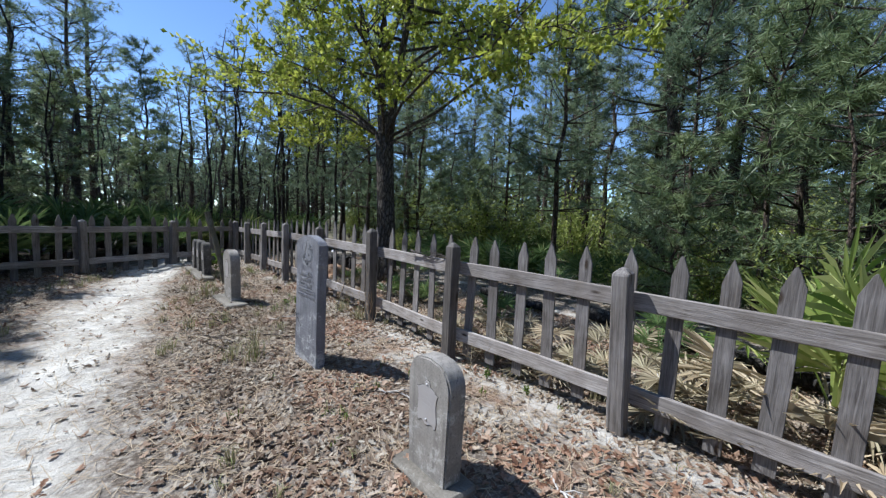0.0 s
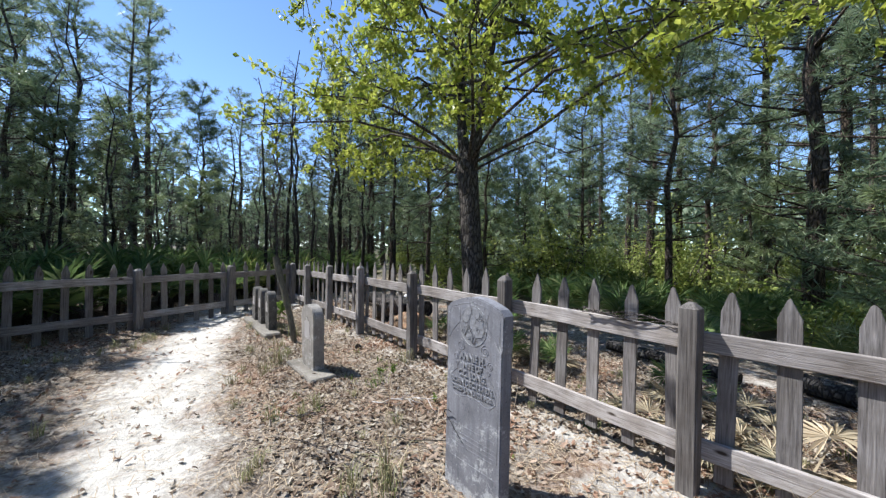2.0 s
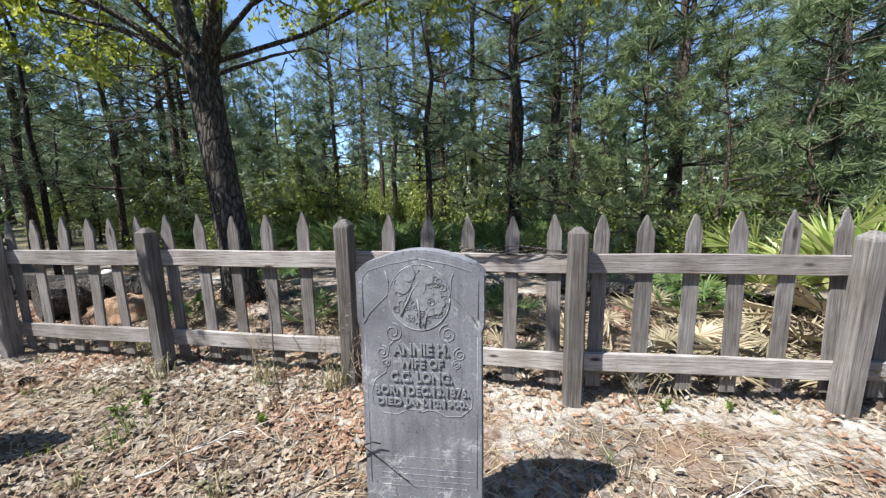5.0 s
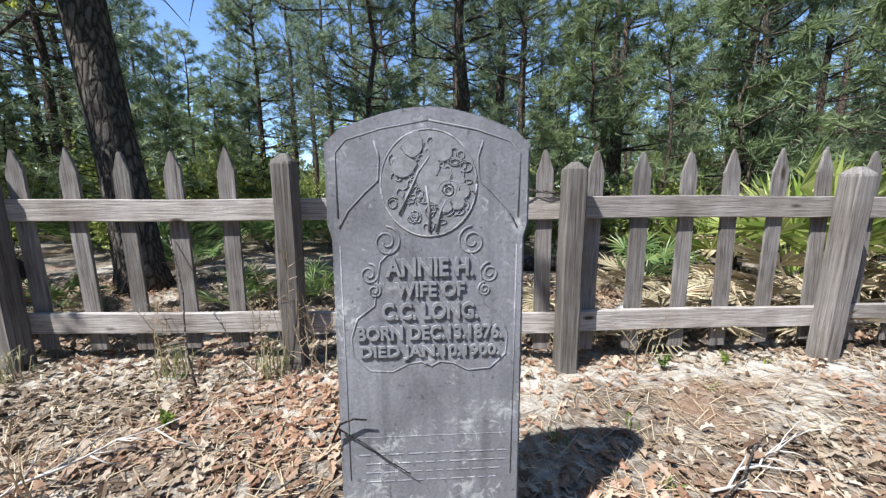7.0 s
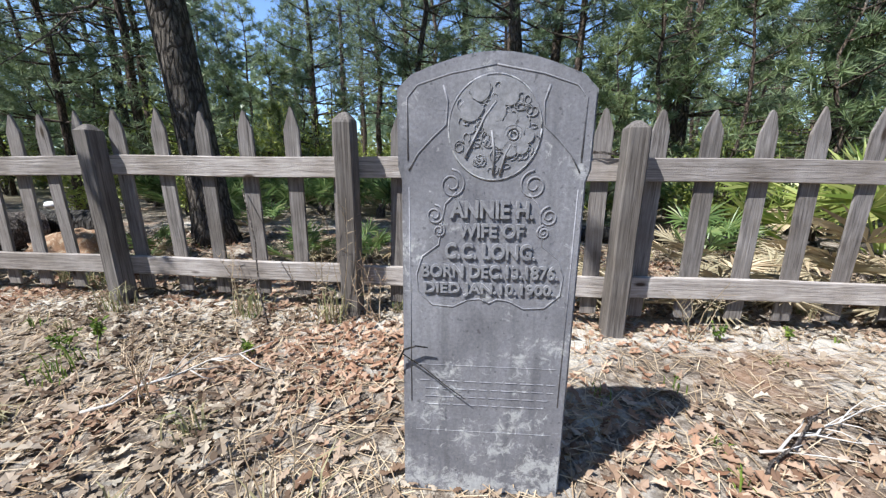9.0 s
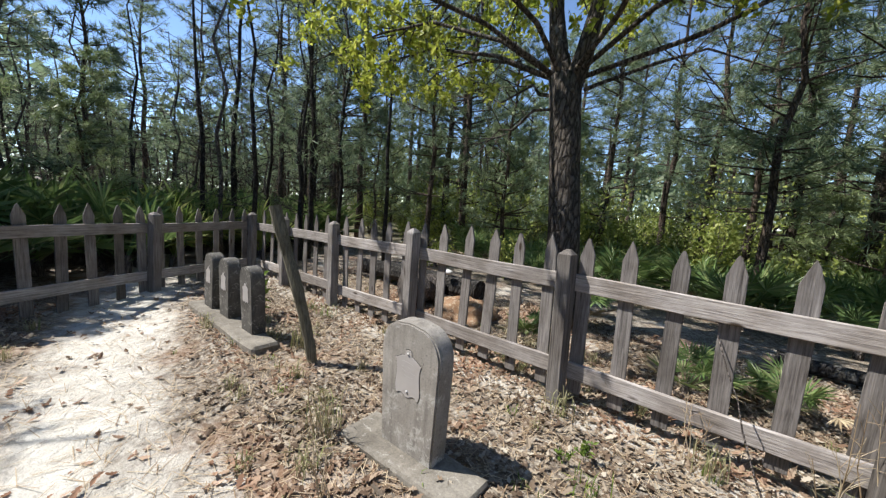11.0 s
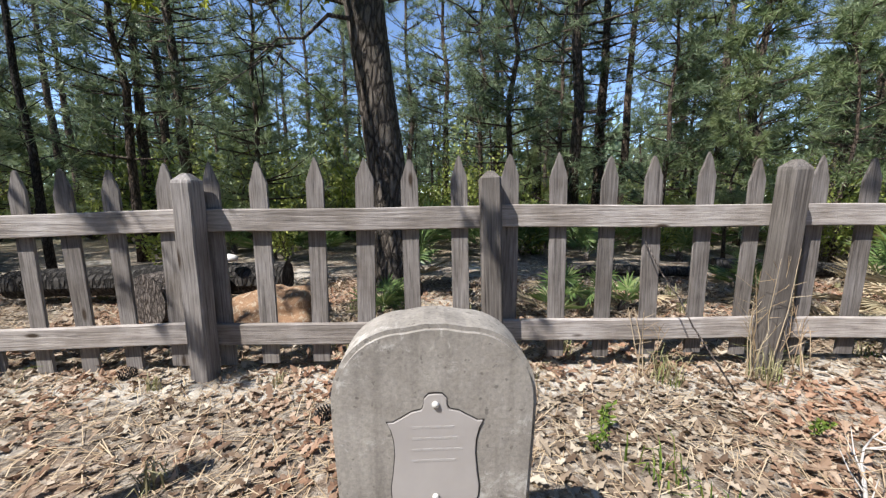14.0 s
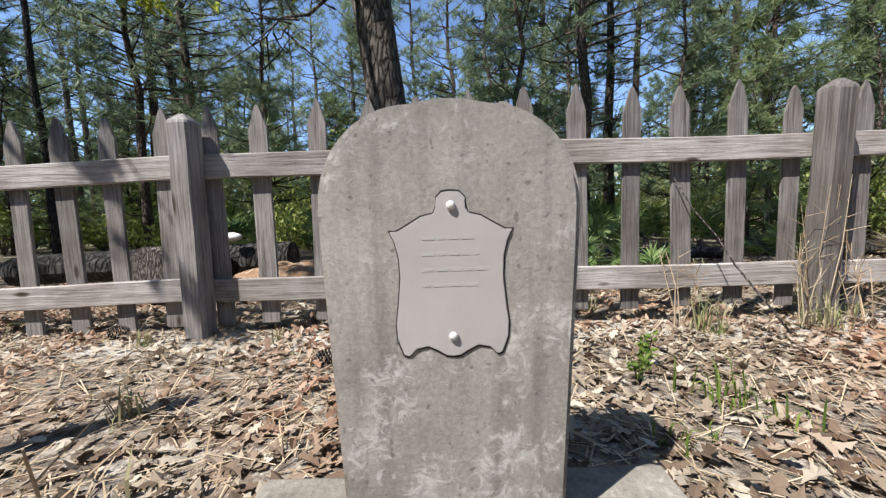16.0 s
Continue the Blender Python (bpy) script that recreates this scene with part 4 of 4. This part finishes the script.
for x, y in scatter(45, (-45, -16), (-26, 16), 1.5, lambda x, y: True):
    pine(x, y, rng.choice((0, 1, 2, 3)), rng.uniform(0, 360), rng.uniform(0.8, 1.0))
# trees behind the walker
for x, y in scatter(24, (-18, 24), (-28, -13), 2.0, lambda x, y: True):
    pine(x, y, rng.choice((0, 1, 2)), rng.uniform(0, 360), 1)
for x, y in scatter(16, (11, 26), (-10, 8), 1.6, lambda x, y: True):
    pine(x, y, rng.choice((0, 1, 2, 3)), rng.uniform(0, 360), 1)

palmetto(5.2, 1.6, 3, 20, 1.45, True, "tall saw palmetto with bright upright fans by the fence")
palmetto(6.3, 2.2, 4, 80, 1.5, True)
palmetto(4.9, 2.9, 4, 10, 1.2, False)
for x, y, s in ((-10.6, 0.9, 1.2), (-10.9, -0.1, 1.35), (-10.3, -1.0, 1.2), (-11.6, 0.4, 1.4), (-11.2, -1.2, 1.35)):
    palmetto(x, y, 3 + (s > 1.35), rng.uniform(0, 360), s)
palmetto(7.3, 1.5, 2, 10, 1.4, True)
for x, y in scatter(95, (-10, 11), (4.6, 12), 0.55, lambda x, y: (x + 3.07) ** 2 + (y - 2.35) ** 2 > 1.2):
    palmetto(x, y, rng.randrange(3), rng.uniform(0, 360), rng.uniform(0.75, 1.3), rng.random() < 0.35)
for x, y in scatter(90, (-17, -6), (-9, 4), 0.5, lambda x, y: side_x(y) - 7 < x < side_x(y) - 1.5):
    palmetto(x, y, rng.randrange(3), rng.uniform(0, 360), rng.uniform(1.15, 1.75), False)
for x, y, s in ((-1.2, 1.3, 0.5), (-3.1, 1.3, 0.45), (-0.4, 1.5, 0.5), (3.7, 2.1, 0.7), (-2.9, 3.1, 0.8), (1.4, 1.7, 0.55)):
    palmetto(x, y, rng.randrange(3), rng.uniform(0, 360), s, True, "low palmetto with straw-coloured dead fans behind the fence")
for x, y in scatter(95, (-18, 16), (8, 24), 0.9, lambda x, y: True):
    shrub(x, y, rng.randrange(3), rng.uniform(0, 360), rng.uniform(1.1, 2.0))
for x, y, k, s in ((2.2, 4.9, 0, 0.9), (5.0, 4.2, 1, 0.9), (-5.5, 4.9, 0, 0.9), (8.0, 3.8, 1, 1.0), (-0.3, 5.5, 2, 1.0), (3.6, 5.6, 1, 0.9), (-7.6, 4.6, 2, 1.1), (6.6, 4.6, 0, 1.1)):
    shrub(x, y, k, rng.uniform(0, 360), s)


def far_woods():
    """A ragged belt of distant trees all round, as one piece of uncountable foliage."""
    g = np.random.default_rng(21)
    n = 85000
    a = g.uniform(0, 2 * np.pi, n)
    dist = g.uniform(42, 75, n)
    crest = 8.5 + 3.0 * np.sin(a * 17) * np.sin(a * 5 + 1) + 2.2 * np.sin(a * 61 + 2)
    z = crest * g.power(1.6, n) * (1 + 0.12 * g.normal(size=n))
    c = np.stack([dist * np.cos(a), dist * np.sin(a), np.maximum(z, 0.2)], 1)
    u = g.normal(size=(n, 3)); u /= np.linalg.norm(u, axis=1)[:, None]
    w2 = np.cross(u, g.normal(size=(n, 3))); w2 /= np.linalg.norm(w2, axis=1)[:, None]
    size = g.uniform(0.5, 1.25, n)[:, None]
    v = np.stack([c, c + u * size + w2 * size * 0.3, c + u * size * 0.9 - w2 * size * 0.35], 1).reshape(-1, 3)
    f = np.arange(3 * n).reshape(-1, 3)
    tagged(new("far_woods", mesh_of("far_woods", v.tolist(), f.tolist(), NEEDLES)), "distant green pine woods on the horizon", "trees", kind="stuff")


far_woods()


# ---- clutter behind the fence ----
def log(name, a, b, r0, r1, label, mat=LOG_DARK):
    t = Tri()
    r = random.Random(int(r0 * 1000))
    a, b = Vector(a), Vector(b)
    t.tube([a.lerp(b, i / 6) + unit(r) * 0.015 for i in range(7)], [r0 + (r1 - r0) * i / 6 for i in range(7)], 11)
    ob = new(name, t.mesh(name, mat, False))
    return tagged(ob, label, "log")


log("fallen_log", (-7.6, 2.0, 0.25), (-4.3, 1.95, 0.32), 0.17, 0.2, "dark charred fallen log behind the fence")
log("fallen_log", (-5.35, 1.1, 0.27), (-5.1, 1.7, 0.27), 0.27, 0.25, "short thick sawn log with a round end", GREY_TWIG)
log("fallen_log", (2.2, 3.4, 0.14), (5.4, 2.6, 0.12), 0.13, 0.1, "dark fallen log in the shade of the pines")
log("fallen_log", (-0.4, 3.3, 0.1), (1.6, 3.0, 0.12), 0.1, 0.08, "dark fallen log in the shade of the pines")


def mound():
    bm = bmesh.new()
    bmesh.ops.create_icosphere(bm, subdivisions=4, radius=0.5)
    for v in bm.verts:
        k = 1 + 0.35 * noise.noise(v.co * 3.0) + 0.16 * noise.noise(v.co * 9) + 0.07 * noise.noise(v.co * 25)
        v.co = Vector((v.co.x * 1.1 * k, v.co.y * 0.8 * k, max(v.co.z, -0.1) * 0.62 * k))
    ob = new("clay_mound", bm_mesh("clay_mound", bm, CLAY, True))
    ob.matrix_basis = pose(-4.2, 1.5, 0.0)
    tagged(ob, "small mound of loose orange clay by the oak", "mound")


mound()


def white_rock(x, y, z, s):
    bm = bmesh.new()
    bmesh.ops.create_icosphere(bm, subdivisions=3, radius=s)
    for v in bm.verts:
        k = 1 + 0.35 * noise.noise(v.co * 9)
        v.co = Vector((v.co.x * k * 1.3, v.co.y * k, v.co.z * k * 0.7))
    ob = new("rock", bm_mesh("rock", bm, BOLT, True))
    ob.matrix_basis = pose(x, y, z)
    tagged(ob, "small pale rock on the ground behind the fence", "rock")


white_rock(-4.88, 1.72, 0.60, 0.07)
white_rock(3.0, 1.1, 0.05, 0.1)
white_rock(3.9, 1.6, 0.05, 0.12)


def vine(name, pts, rad, label, mat=GREY_TWIG):
    t = Tri()
    t.tube(pts, [rad * (1 - 0.5 * i / len(pts)) for i in range(len(pts))], 5)
    return tagged(new(name, t.mesh(name, mat, True)), label, "twig")


for k in range(4):
    r = random.Random(60 + k)
    pts = [(0.95 + 0.13 * i, 0.02 + r.uniform(-0.015, 0.02), 1.25 + 0.025 * math.sin(i * 1.3 + k) + 0.012 * k) for i in range(8)]
    vine("dry_vine", pts, 0.006, "dry grey vine lying along the top rail")
for (a, b) in (((-0.62, -0.3, 0.02), (-1.0, 0.16, 0.95)), ((-0.2, -1.6, 0.02), (0.4, -1.1, 0.05)), ((-0.7, -2.3, 0.03), (0.3, -1.95, 0.10)), ((-1.0, -1.9, 0.05), (-0.4, -2.35, 0.35)), ((2.0, -1.35, 0.02), (2.6, -0.9, 0.05)), ((-1.2, -2.2, 0.02), (-0.9, -1.9, 0.07))):
    r = random.Random(int(a[0] * 100))
    a, b = Vector(a), Vector(b)
    vine("dry_twig", [a.lerp(b, i / 5) + unit(r) * 0.02 for i in range(6)], 0.007, "thin dry twig among the fallen leaves")


vine("dry_twig", [(0.63, -1.50, 0.50), (0.66, -1.515, 0.57), (0.70, -1.512, 0.585), (0.74, -1.51, 0.58)], 0.004, "dark broken twig caught against the marble headstone", LOG_DARK)
vine("dry_twig", [(0.65, -1.505, 0.55), (0.73, -1.508, 0.50), (0.80, -1.506, 0.44), (0.87, -1.506, 0.39)], 0.0025, "dark broken twig caught against the marble headstone", LOG_DARK)


# ---- loose cover on the ground ----
def path_off(x, y):
    return abs(y - (-3.68 - 0.13 * x - 0.17 * min(x + 4.5, 0.0)))


def leaf_litter(count):
    """Curled lobed oak leaves, thick along the fence and thin towards the path."""
    out = [(0, -0.5), (0.10, -0.32), (0.26, -0.22), (0.15, -0.08), (0.36, 0.08), (0.17, 0.18), (0.24, 0.36), (0.0, 0.55)]
    outline = np.array(out + [(-x, y) for x, y in out[-2:0:-1]])
    n = len(outline)
    verts, faces, made = [], [], 0
    g = np.random.default_rng(3)
    while made < count:
        x, y = g.uniform(-8.5, 6.8), g.uniform(-6.2, 3.2)
        off = path_off(x, y)
        dens = min(1.0, max(0.06, (off - 0.6) / 0.9) * (1.0 if y > -3.6 else 0.55))
        dens *= 0.30 + 0.70 * min(1, max(0, noise.noise((x * 0.8, y * 0.8, 2)) * 1.5 + 0.65))
        if x > 0.7 and -0.8 < y < 0.0:
            dens *= 0.4
        if g.random() > dens:
            continue
        L = g.uniform(0.035, 0.085)
        a = g.uniform(0, 6.283)
        c, s = math.cos(a), math.sin(a)
        curl, fold = g.uniform(-1.2, 1.8), g.uniform(-0.8, 1.2)
        p = outline * L * (1, g.uniform(0.85, 1.1))
        z = 0.004 + g.uniform(0, 0.02) + curl * p[:, 1] ** 2 / L * 0.9 + fold * np.abs(p[:, 0]) * 0.6
        tilt = g.normal(0, 0.28)
        z = z + p[:, 1] * tilt
        z = z - z.min() + 0.003 + g.uniform(0, 0.012)
        h = ground_height(x, y)
        k = len(verts)
        for (px, py), pz in zip(p, z):
            verts.append((x + px * c - py * s, y + px * s + py * c, h + pz))
        zc = float(z.mean()) - 0.1 * L * fold
        verts.append((x, y, h + max(0.002, zc)))
        faces.extend([(k + i, k + (i + 1) % n, k + n) for i in range(n)])
        made += 1
    ob = new("leaf_litter", mesh_of("leaf_litter", verts, faces, LITTER))
    tagged(ob, "curled brown oak leaves strewn over the ground", "leaves", kind="stuff")


leaf_litter(46000)


def straw(count):
    g = np.random.default_rng(5)
    verts, faces = [], []
    for _ in range(count):
        x, y = g.uniform(-8, 6.5), g.uniform(-6.0, 3.0)
        off = path_off(x, y)
        if g.random() > min(1.0, 0.3 + max(0, off - 0.5)):
            continue
        L, a = g.uniform(0.07, 0.24), g.uniform(0, 6.283)
        c, s = math.cos(a) * L, math.sin(a) * L
        h = ground_height(x, y) + 0.006
        wv = 0.0022
        k = len(verts)
        nx, ny = -s / L * wv, c / L * wv
        z1 = g.uniform(0, 0.04)
        verts.extend([(x - nx, y - ny, h), (x + nx, y + ny, h), (x + c + nx, y + s + ny, h + z1), (x + c - nx, y + s - ny, h + z1)])
        faces.append((k, k + 1, k + 2, k + 3))
    tagged(new("pine_straw", mesh_of("pine_straw", verts, faces, STRAW)), "dry pine straw scattered over sand and leaves", "straw", kind="stuff")


straw(42000)


def grass(name, mat, places, blades, hgt, label, seed):
    g = np.random.default_rng(seed)
    verts, faces = [], []
    for x, y, size in places:
        for _ in range(int(blades * size)):
            a, lean = g.uniform(0, 6.283), g.uniform(0.1, 0.9)
            L = hgt * size * g.uniform(0.4, 1.1)
            bx, by = x + g.normal(0, 0.05 * size), y + g.normal(0, 0.05 * size)
            dx, dy = math.cos(a), math.sin(a)
            h = ground_height(bx, by) - 0.01
            wv = 0.0035
            k = len(verts)
            mx, my, mz = bx + dx * lean * L * 0.3, by + dy * lean * L * 0.3, h + L * 0.6
            ex, ey, ez = bx + dx * lean * L * 0.9, by + dy * lean * L * 0.9, h + L * (0.95 - 0.5 * lean)
            verts.extend([(bx - dy * wv, by + dx * wv, h), (bx + dy * wv, by - dx * wv, h), (mx + dy * wv, my - dx * wv, mz), (mx - dy * wv, my + dx * wv, mz), (ex, ey, ez)])
            faces.extend([(k, k + 1, k + 2, k + 3), (k + 3, k + 2, k + 4)])
    tagged(new(name, mesh_of(name, verts, faces, mat)), label, "grass", kind="stuff")


tufts = [(-3.2, -1.75, 1.2), (-4.75, -1.1, 1.3), (-5.1, -1.25, 1.1), (-4.1, -1.5, 0.8), (0.45, -1.9, 1.4), (0.2, -2.1, 0.9), (-0.9, -0.05, 1.0), (-2.0, -0.15, 1.0), (-0.2, -0.1, 1.1), (-3.0, -2.0, 0.9), (-1.4, -2.3, 0.9), (-0.6, -2.6, 0.7)]
for _ in range(150):
    x, y = rng.uniform(-8, 6), rng.uniform(-5.5, 2.8)
    if path_off(x, y) > 0.8:
        tufts.append((x, y, rng.uniform(0.3, 0.8)))
grass("dry_grass", DRY_GRASS, tufts, 42, 0.34, "tufts of dry straw-coloured grass", 8)
weeds = [(rng.uniform(-6, 5), rng.uniform(-2.4, 2.5), rng.uniform(0.3, 0.7)) for _ in range(60)] + [(-1.5, -0.9, 1.2), (-1.4, -1.05, 1.0), (-5.5, -0.25, 1.6)]
grass("green_weeds", GREEN_WEED, weeds, 16, 0.2, "small green weeds among the fallen leaves", 9)


# ---- dead fans, weeds and fallen wood ----
for x, y, s, a in ((2.2, 0.62, 0.6, 40), (2.75, 0.66, 0.65, 110), (3.25, 0.64, 0.65, 190), (3.8, 0.7, 0.7, 250), (1.55, 0.62, 0.5, 310), (4.35, 0.66, 0.7, 60), (2.5, 0.95, 0.75, 0), (3.0, 1.05, 0.8, 70), (4.0, 0.95, 0.85, 140), (4.6, 1.3, 0.9, 30), (5.2, 0.8, 0.8, 200), (3.5, 1.7, 0.8, 260), (1.3, 0.9, 0.55, 20), (6.0, 1.2, 0.9, 100), (2.2, 1.5, 0.6, 300), (-0.9, 1.9, 0.5, 60)):
    g = thing("dead_palmetto", pose(x, y, 0, 0, 0, a), "straw-coloured dead palmetto fans lying behind the fence", "palm", "dead fans behind the fence")
    g.scale = (s, s, s)
    part("crown", DRY_PALM, g, pose(0, 0, 0.05))


def branch(name, start, reach, seed, mat, label, rad=0.009):
    """A forked dry branch lying on the ground."""
    r = random.Random(seed)
    t = Tri()
    a = Vector(start)
    d = Vector(reach)
    main = [a + d * (i / 6) + unit(r) * 0.025 * (i > 0) for i in range(7)]
    t.tube(main, [rad * (1 - 0.1 * i) for i in range(7)], 5)
    g = thing(name, Matrix.Identity(4), label, "branch")
    part("stem", t.mesh("stem", mat, True), g)
    for i in range(1, 7):
        for _ in range(2):
            e = main[i] + (d.normalized() + unit(r) * 0.9).normalized() * d.length * r.uniform(0.18, 0.4)
            e.z = max(e.z, 0.02)
            q = Tri()
            q.tube([main[i], main[i].lerp(e, 0.5) + unit(r) * 0.015, e], [rad * 0.5, rad * 0.4, rad * 0.2], 4)
            part("twig", q.mesh("twig", mat, True), g)


PALE_TWIG = stone("bleached_twig", (0.38, 0.35, 0.32), (0.58, 0.55, 0.52), (0.3, 0.28, 0.25), 0.7, 0.3)
branch("dry_branch", (-0.95, -1.30, 0.02), (0.5, 0.42, 0.10), 71, PALE_TWIG, "bleached forked branch lying on the leaves")
branch("dry_branch", (-0.55, -2.25, 0.03), (0.75, 0.35, 0.16), 72, GREY_TWIG, "thin grey branch lying on the leaves", 0.006)
branch("dry_branch", (2.1, -1.2, 0.02), (0.6, 0.25, 0.03), 73, PALE_TWIG, "bleached forked branch lying on the leaves", 0.007)
branch("dry_branch", (-1.2, -1.55, 0.03), (0.5, -0.5, 0.2), 74, GREY_TWIG, "thin grey branch lying on the leaves", 0.005)
branch("dry_branch", (3.9, -0.95, 0.02), (0.5, -0.35, 0.05), 75, PALE_TWIG, "bleached forked branch lying on the leaves", 0.01)


def weed_stalk(x, y, hgt, seed, label="thin tall dry weeds at the fence's foot"):
    r = random.Random(seed)
    t = Tri()
    for _ in range(5):
        p = Vector((x + r.uniform(-0.05, 0.05), y + r.uniform(-0.05, 0.05), 0))
        q = p + Vector((r.uniform(-0.2, 0.2), r.uniform(-0.12, 0.12), hgt * r.uniform(0.6, 1.05)))
        mid = p.lerp(q, 0.5) + unit(r) * 0.05
        t.tube([p, mid, q], [0.004, 0.003, 0.0015], 4)
        for k in range(5):
            s = mid.lerp(q, k / 5)
            t.tube([s, s + Vector((r.uniform(-0.09, 0.09), r.uniform(-0.09, 0.09), r.uniform(0.02, 0.10)))], [0.002, 0.001], 3)
    tagged(new("dry_weeds", t.mesh("dry_weeds", STRAW)), label, "weed", kind="stuff")


for i, (x, y, hh) in enumerate(((-0.28, -0.06, 0.75), (-0.12, -0.02, 0.9), (-1.05, -0.02, 0.5), (0.1, -0.05, 0.55), (-2.55, -2.15, 0.55), (0.35, -1.85, 0.5), (-0.75, -1.2, 0.45), (-3.2, -1.85, 0.55), (2.4, -0.15, 0.4))):
    weed_stalk(x, y, hh, 80 + i)


def pine_cone(x, y):
    t = Tri()
    for k in range(70):
        a, z = k * 2.4, k / 70
        rad = 0.045 * math.sin(math.pi * (0.12 + 0.8 * z))
        c = Vector((z * 0.11 - 0.055, rad * math.cos(a) * 0.6, rad * math.sin(a) * 0.6 + 0.03))
        o = Vector((-0.3, math.cos(a), math.sin(a))).normalized() * 0.022
        s = o.cross(Vector((1, 0, 0))).normalized() * 0.011
        t.add([c - s, c + s, c + o + s * 0.7, c + o - s * 0.7, c + o * 0.9 + Vector((0.006, 0, 0))], [(0, 1, 2, 3), (1, 0, 4), (2, 1, 4), (3, 2, 4), (0, 3, 4)])
    ob = new("pine_cone", t.mesh("pine_cone", LOG_DARK))
    ob.matrix_basis = pose(x, y, ground_height(x, y) + 0.01, 0, 0, 40)
    tagged(ob, "open dark pine cone on the leaf litter", "cone")


pine_cone(-4.75, 0.1)
pine_cone(-3.2, -0.4)


def sapling(x, y, size, seed, label):
    r = random.Random(seed)
    g = thing("sapling", pose(x, y, 0), label, "plant")
    t = Tri()
    v, f = [], []
    for _ in range(4):
        e = Vector((r.uniform(-0.5, 0.5), r.uniform(-0.5, 0.5), 1)) * size * r.uniform(0.6, 1)
        t.tube([(0, 0, -0.02), e * 0.5, e], [0.004, 0.003, 0.002], 4)
        for _ in range(16):
            leaf_quad(v, f, e * r.uniform(0.3, 1.05), (unit(r) + Vector((0, 0, 0.2))).normalized(), unit(r), size * r.uniform(0.22, 0.34), size * 0.07)
    part("stem", t.mesh("stem", GREY_TWIG), g)
    part("crown", mesh_of("crown", v, f, GREEN_WEED), g)


sapling(-6.0, -1.1, 0.6, 91, "small bright green oak sapling behind three headstones")
sapling(-1.62, -0.62, 0.15, 92, "small green sprout among brown leaves")
sapling(-1.72, -0.75, 0.12, 93, "small green sprout among brown leaves")
sapling(-0.5, -0.69, 0.12, 94, "small yellow-green sprout among brown leaves")
sapling(2.6, -0.1, 0.12, 95, "small green sprout at the fence's foot")
sapling(3.1, -0.05, 0.11, 96, "small green sprout at the fence's foot")
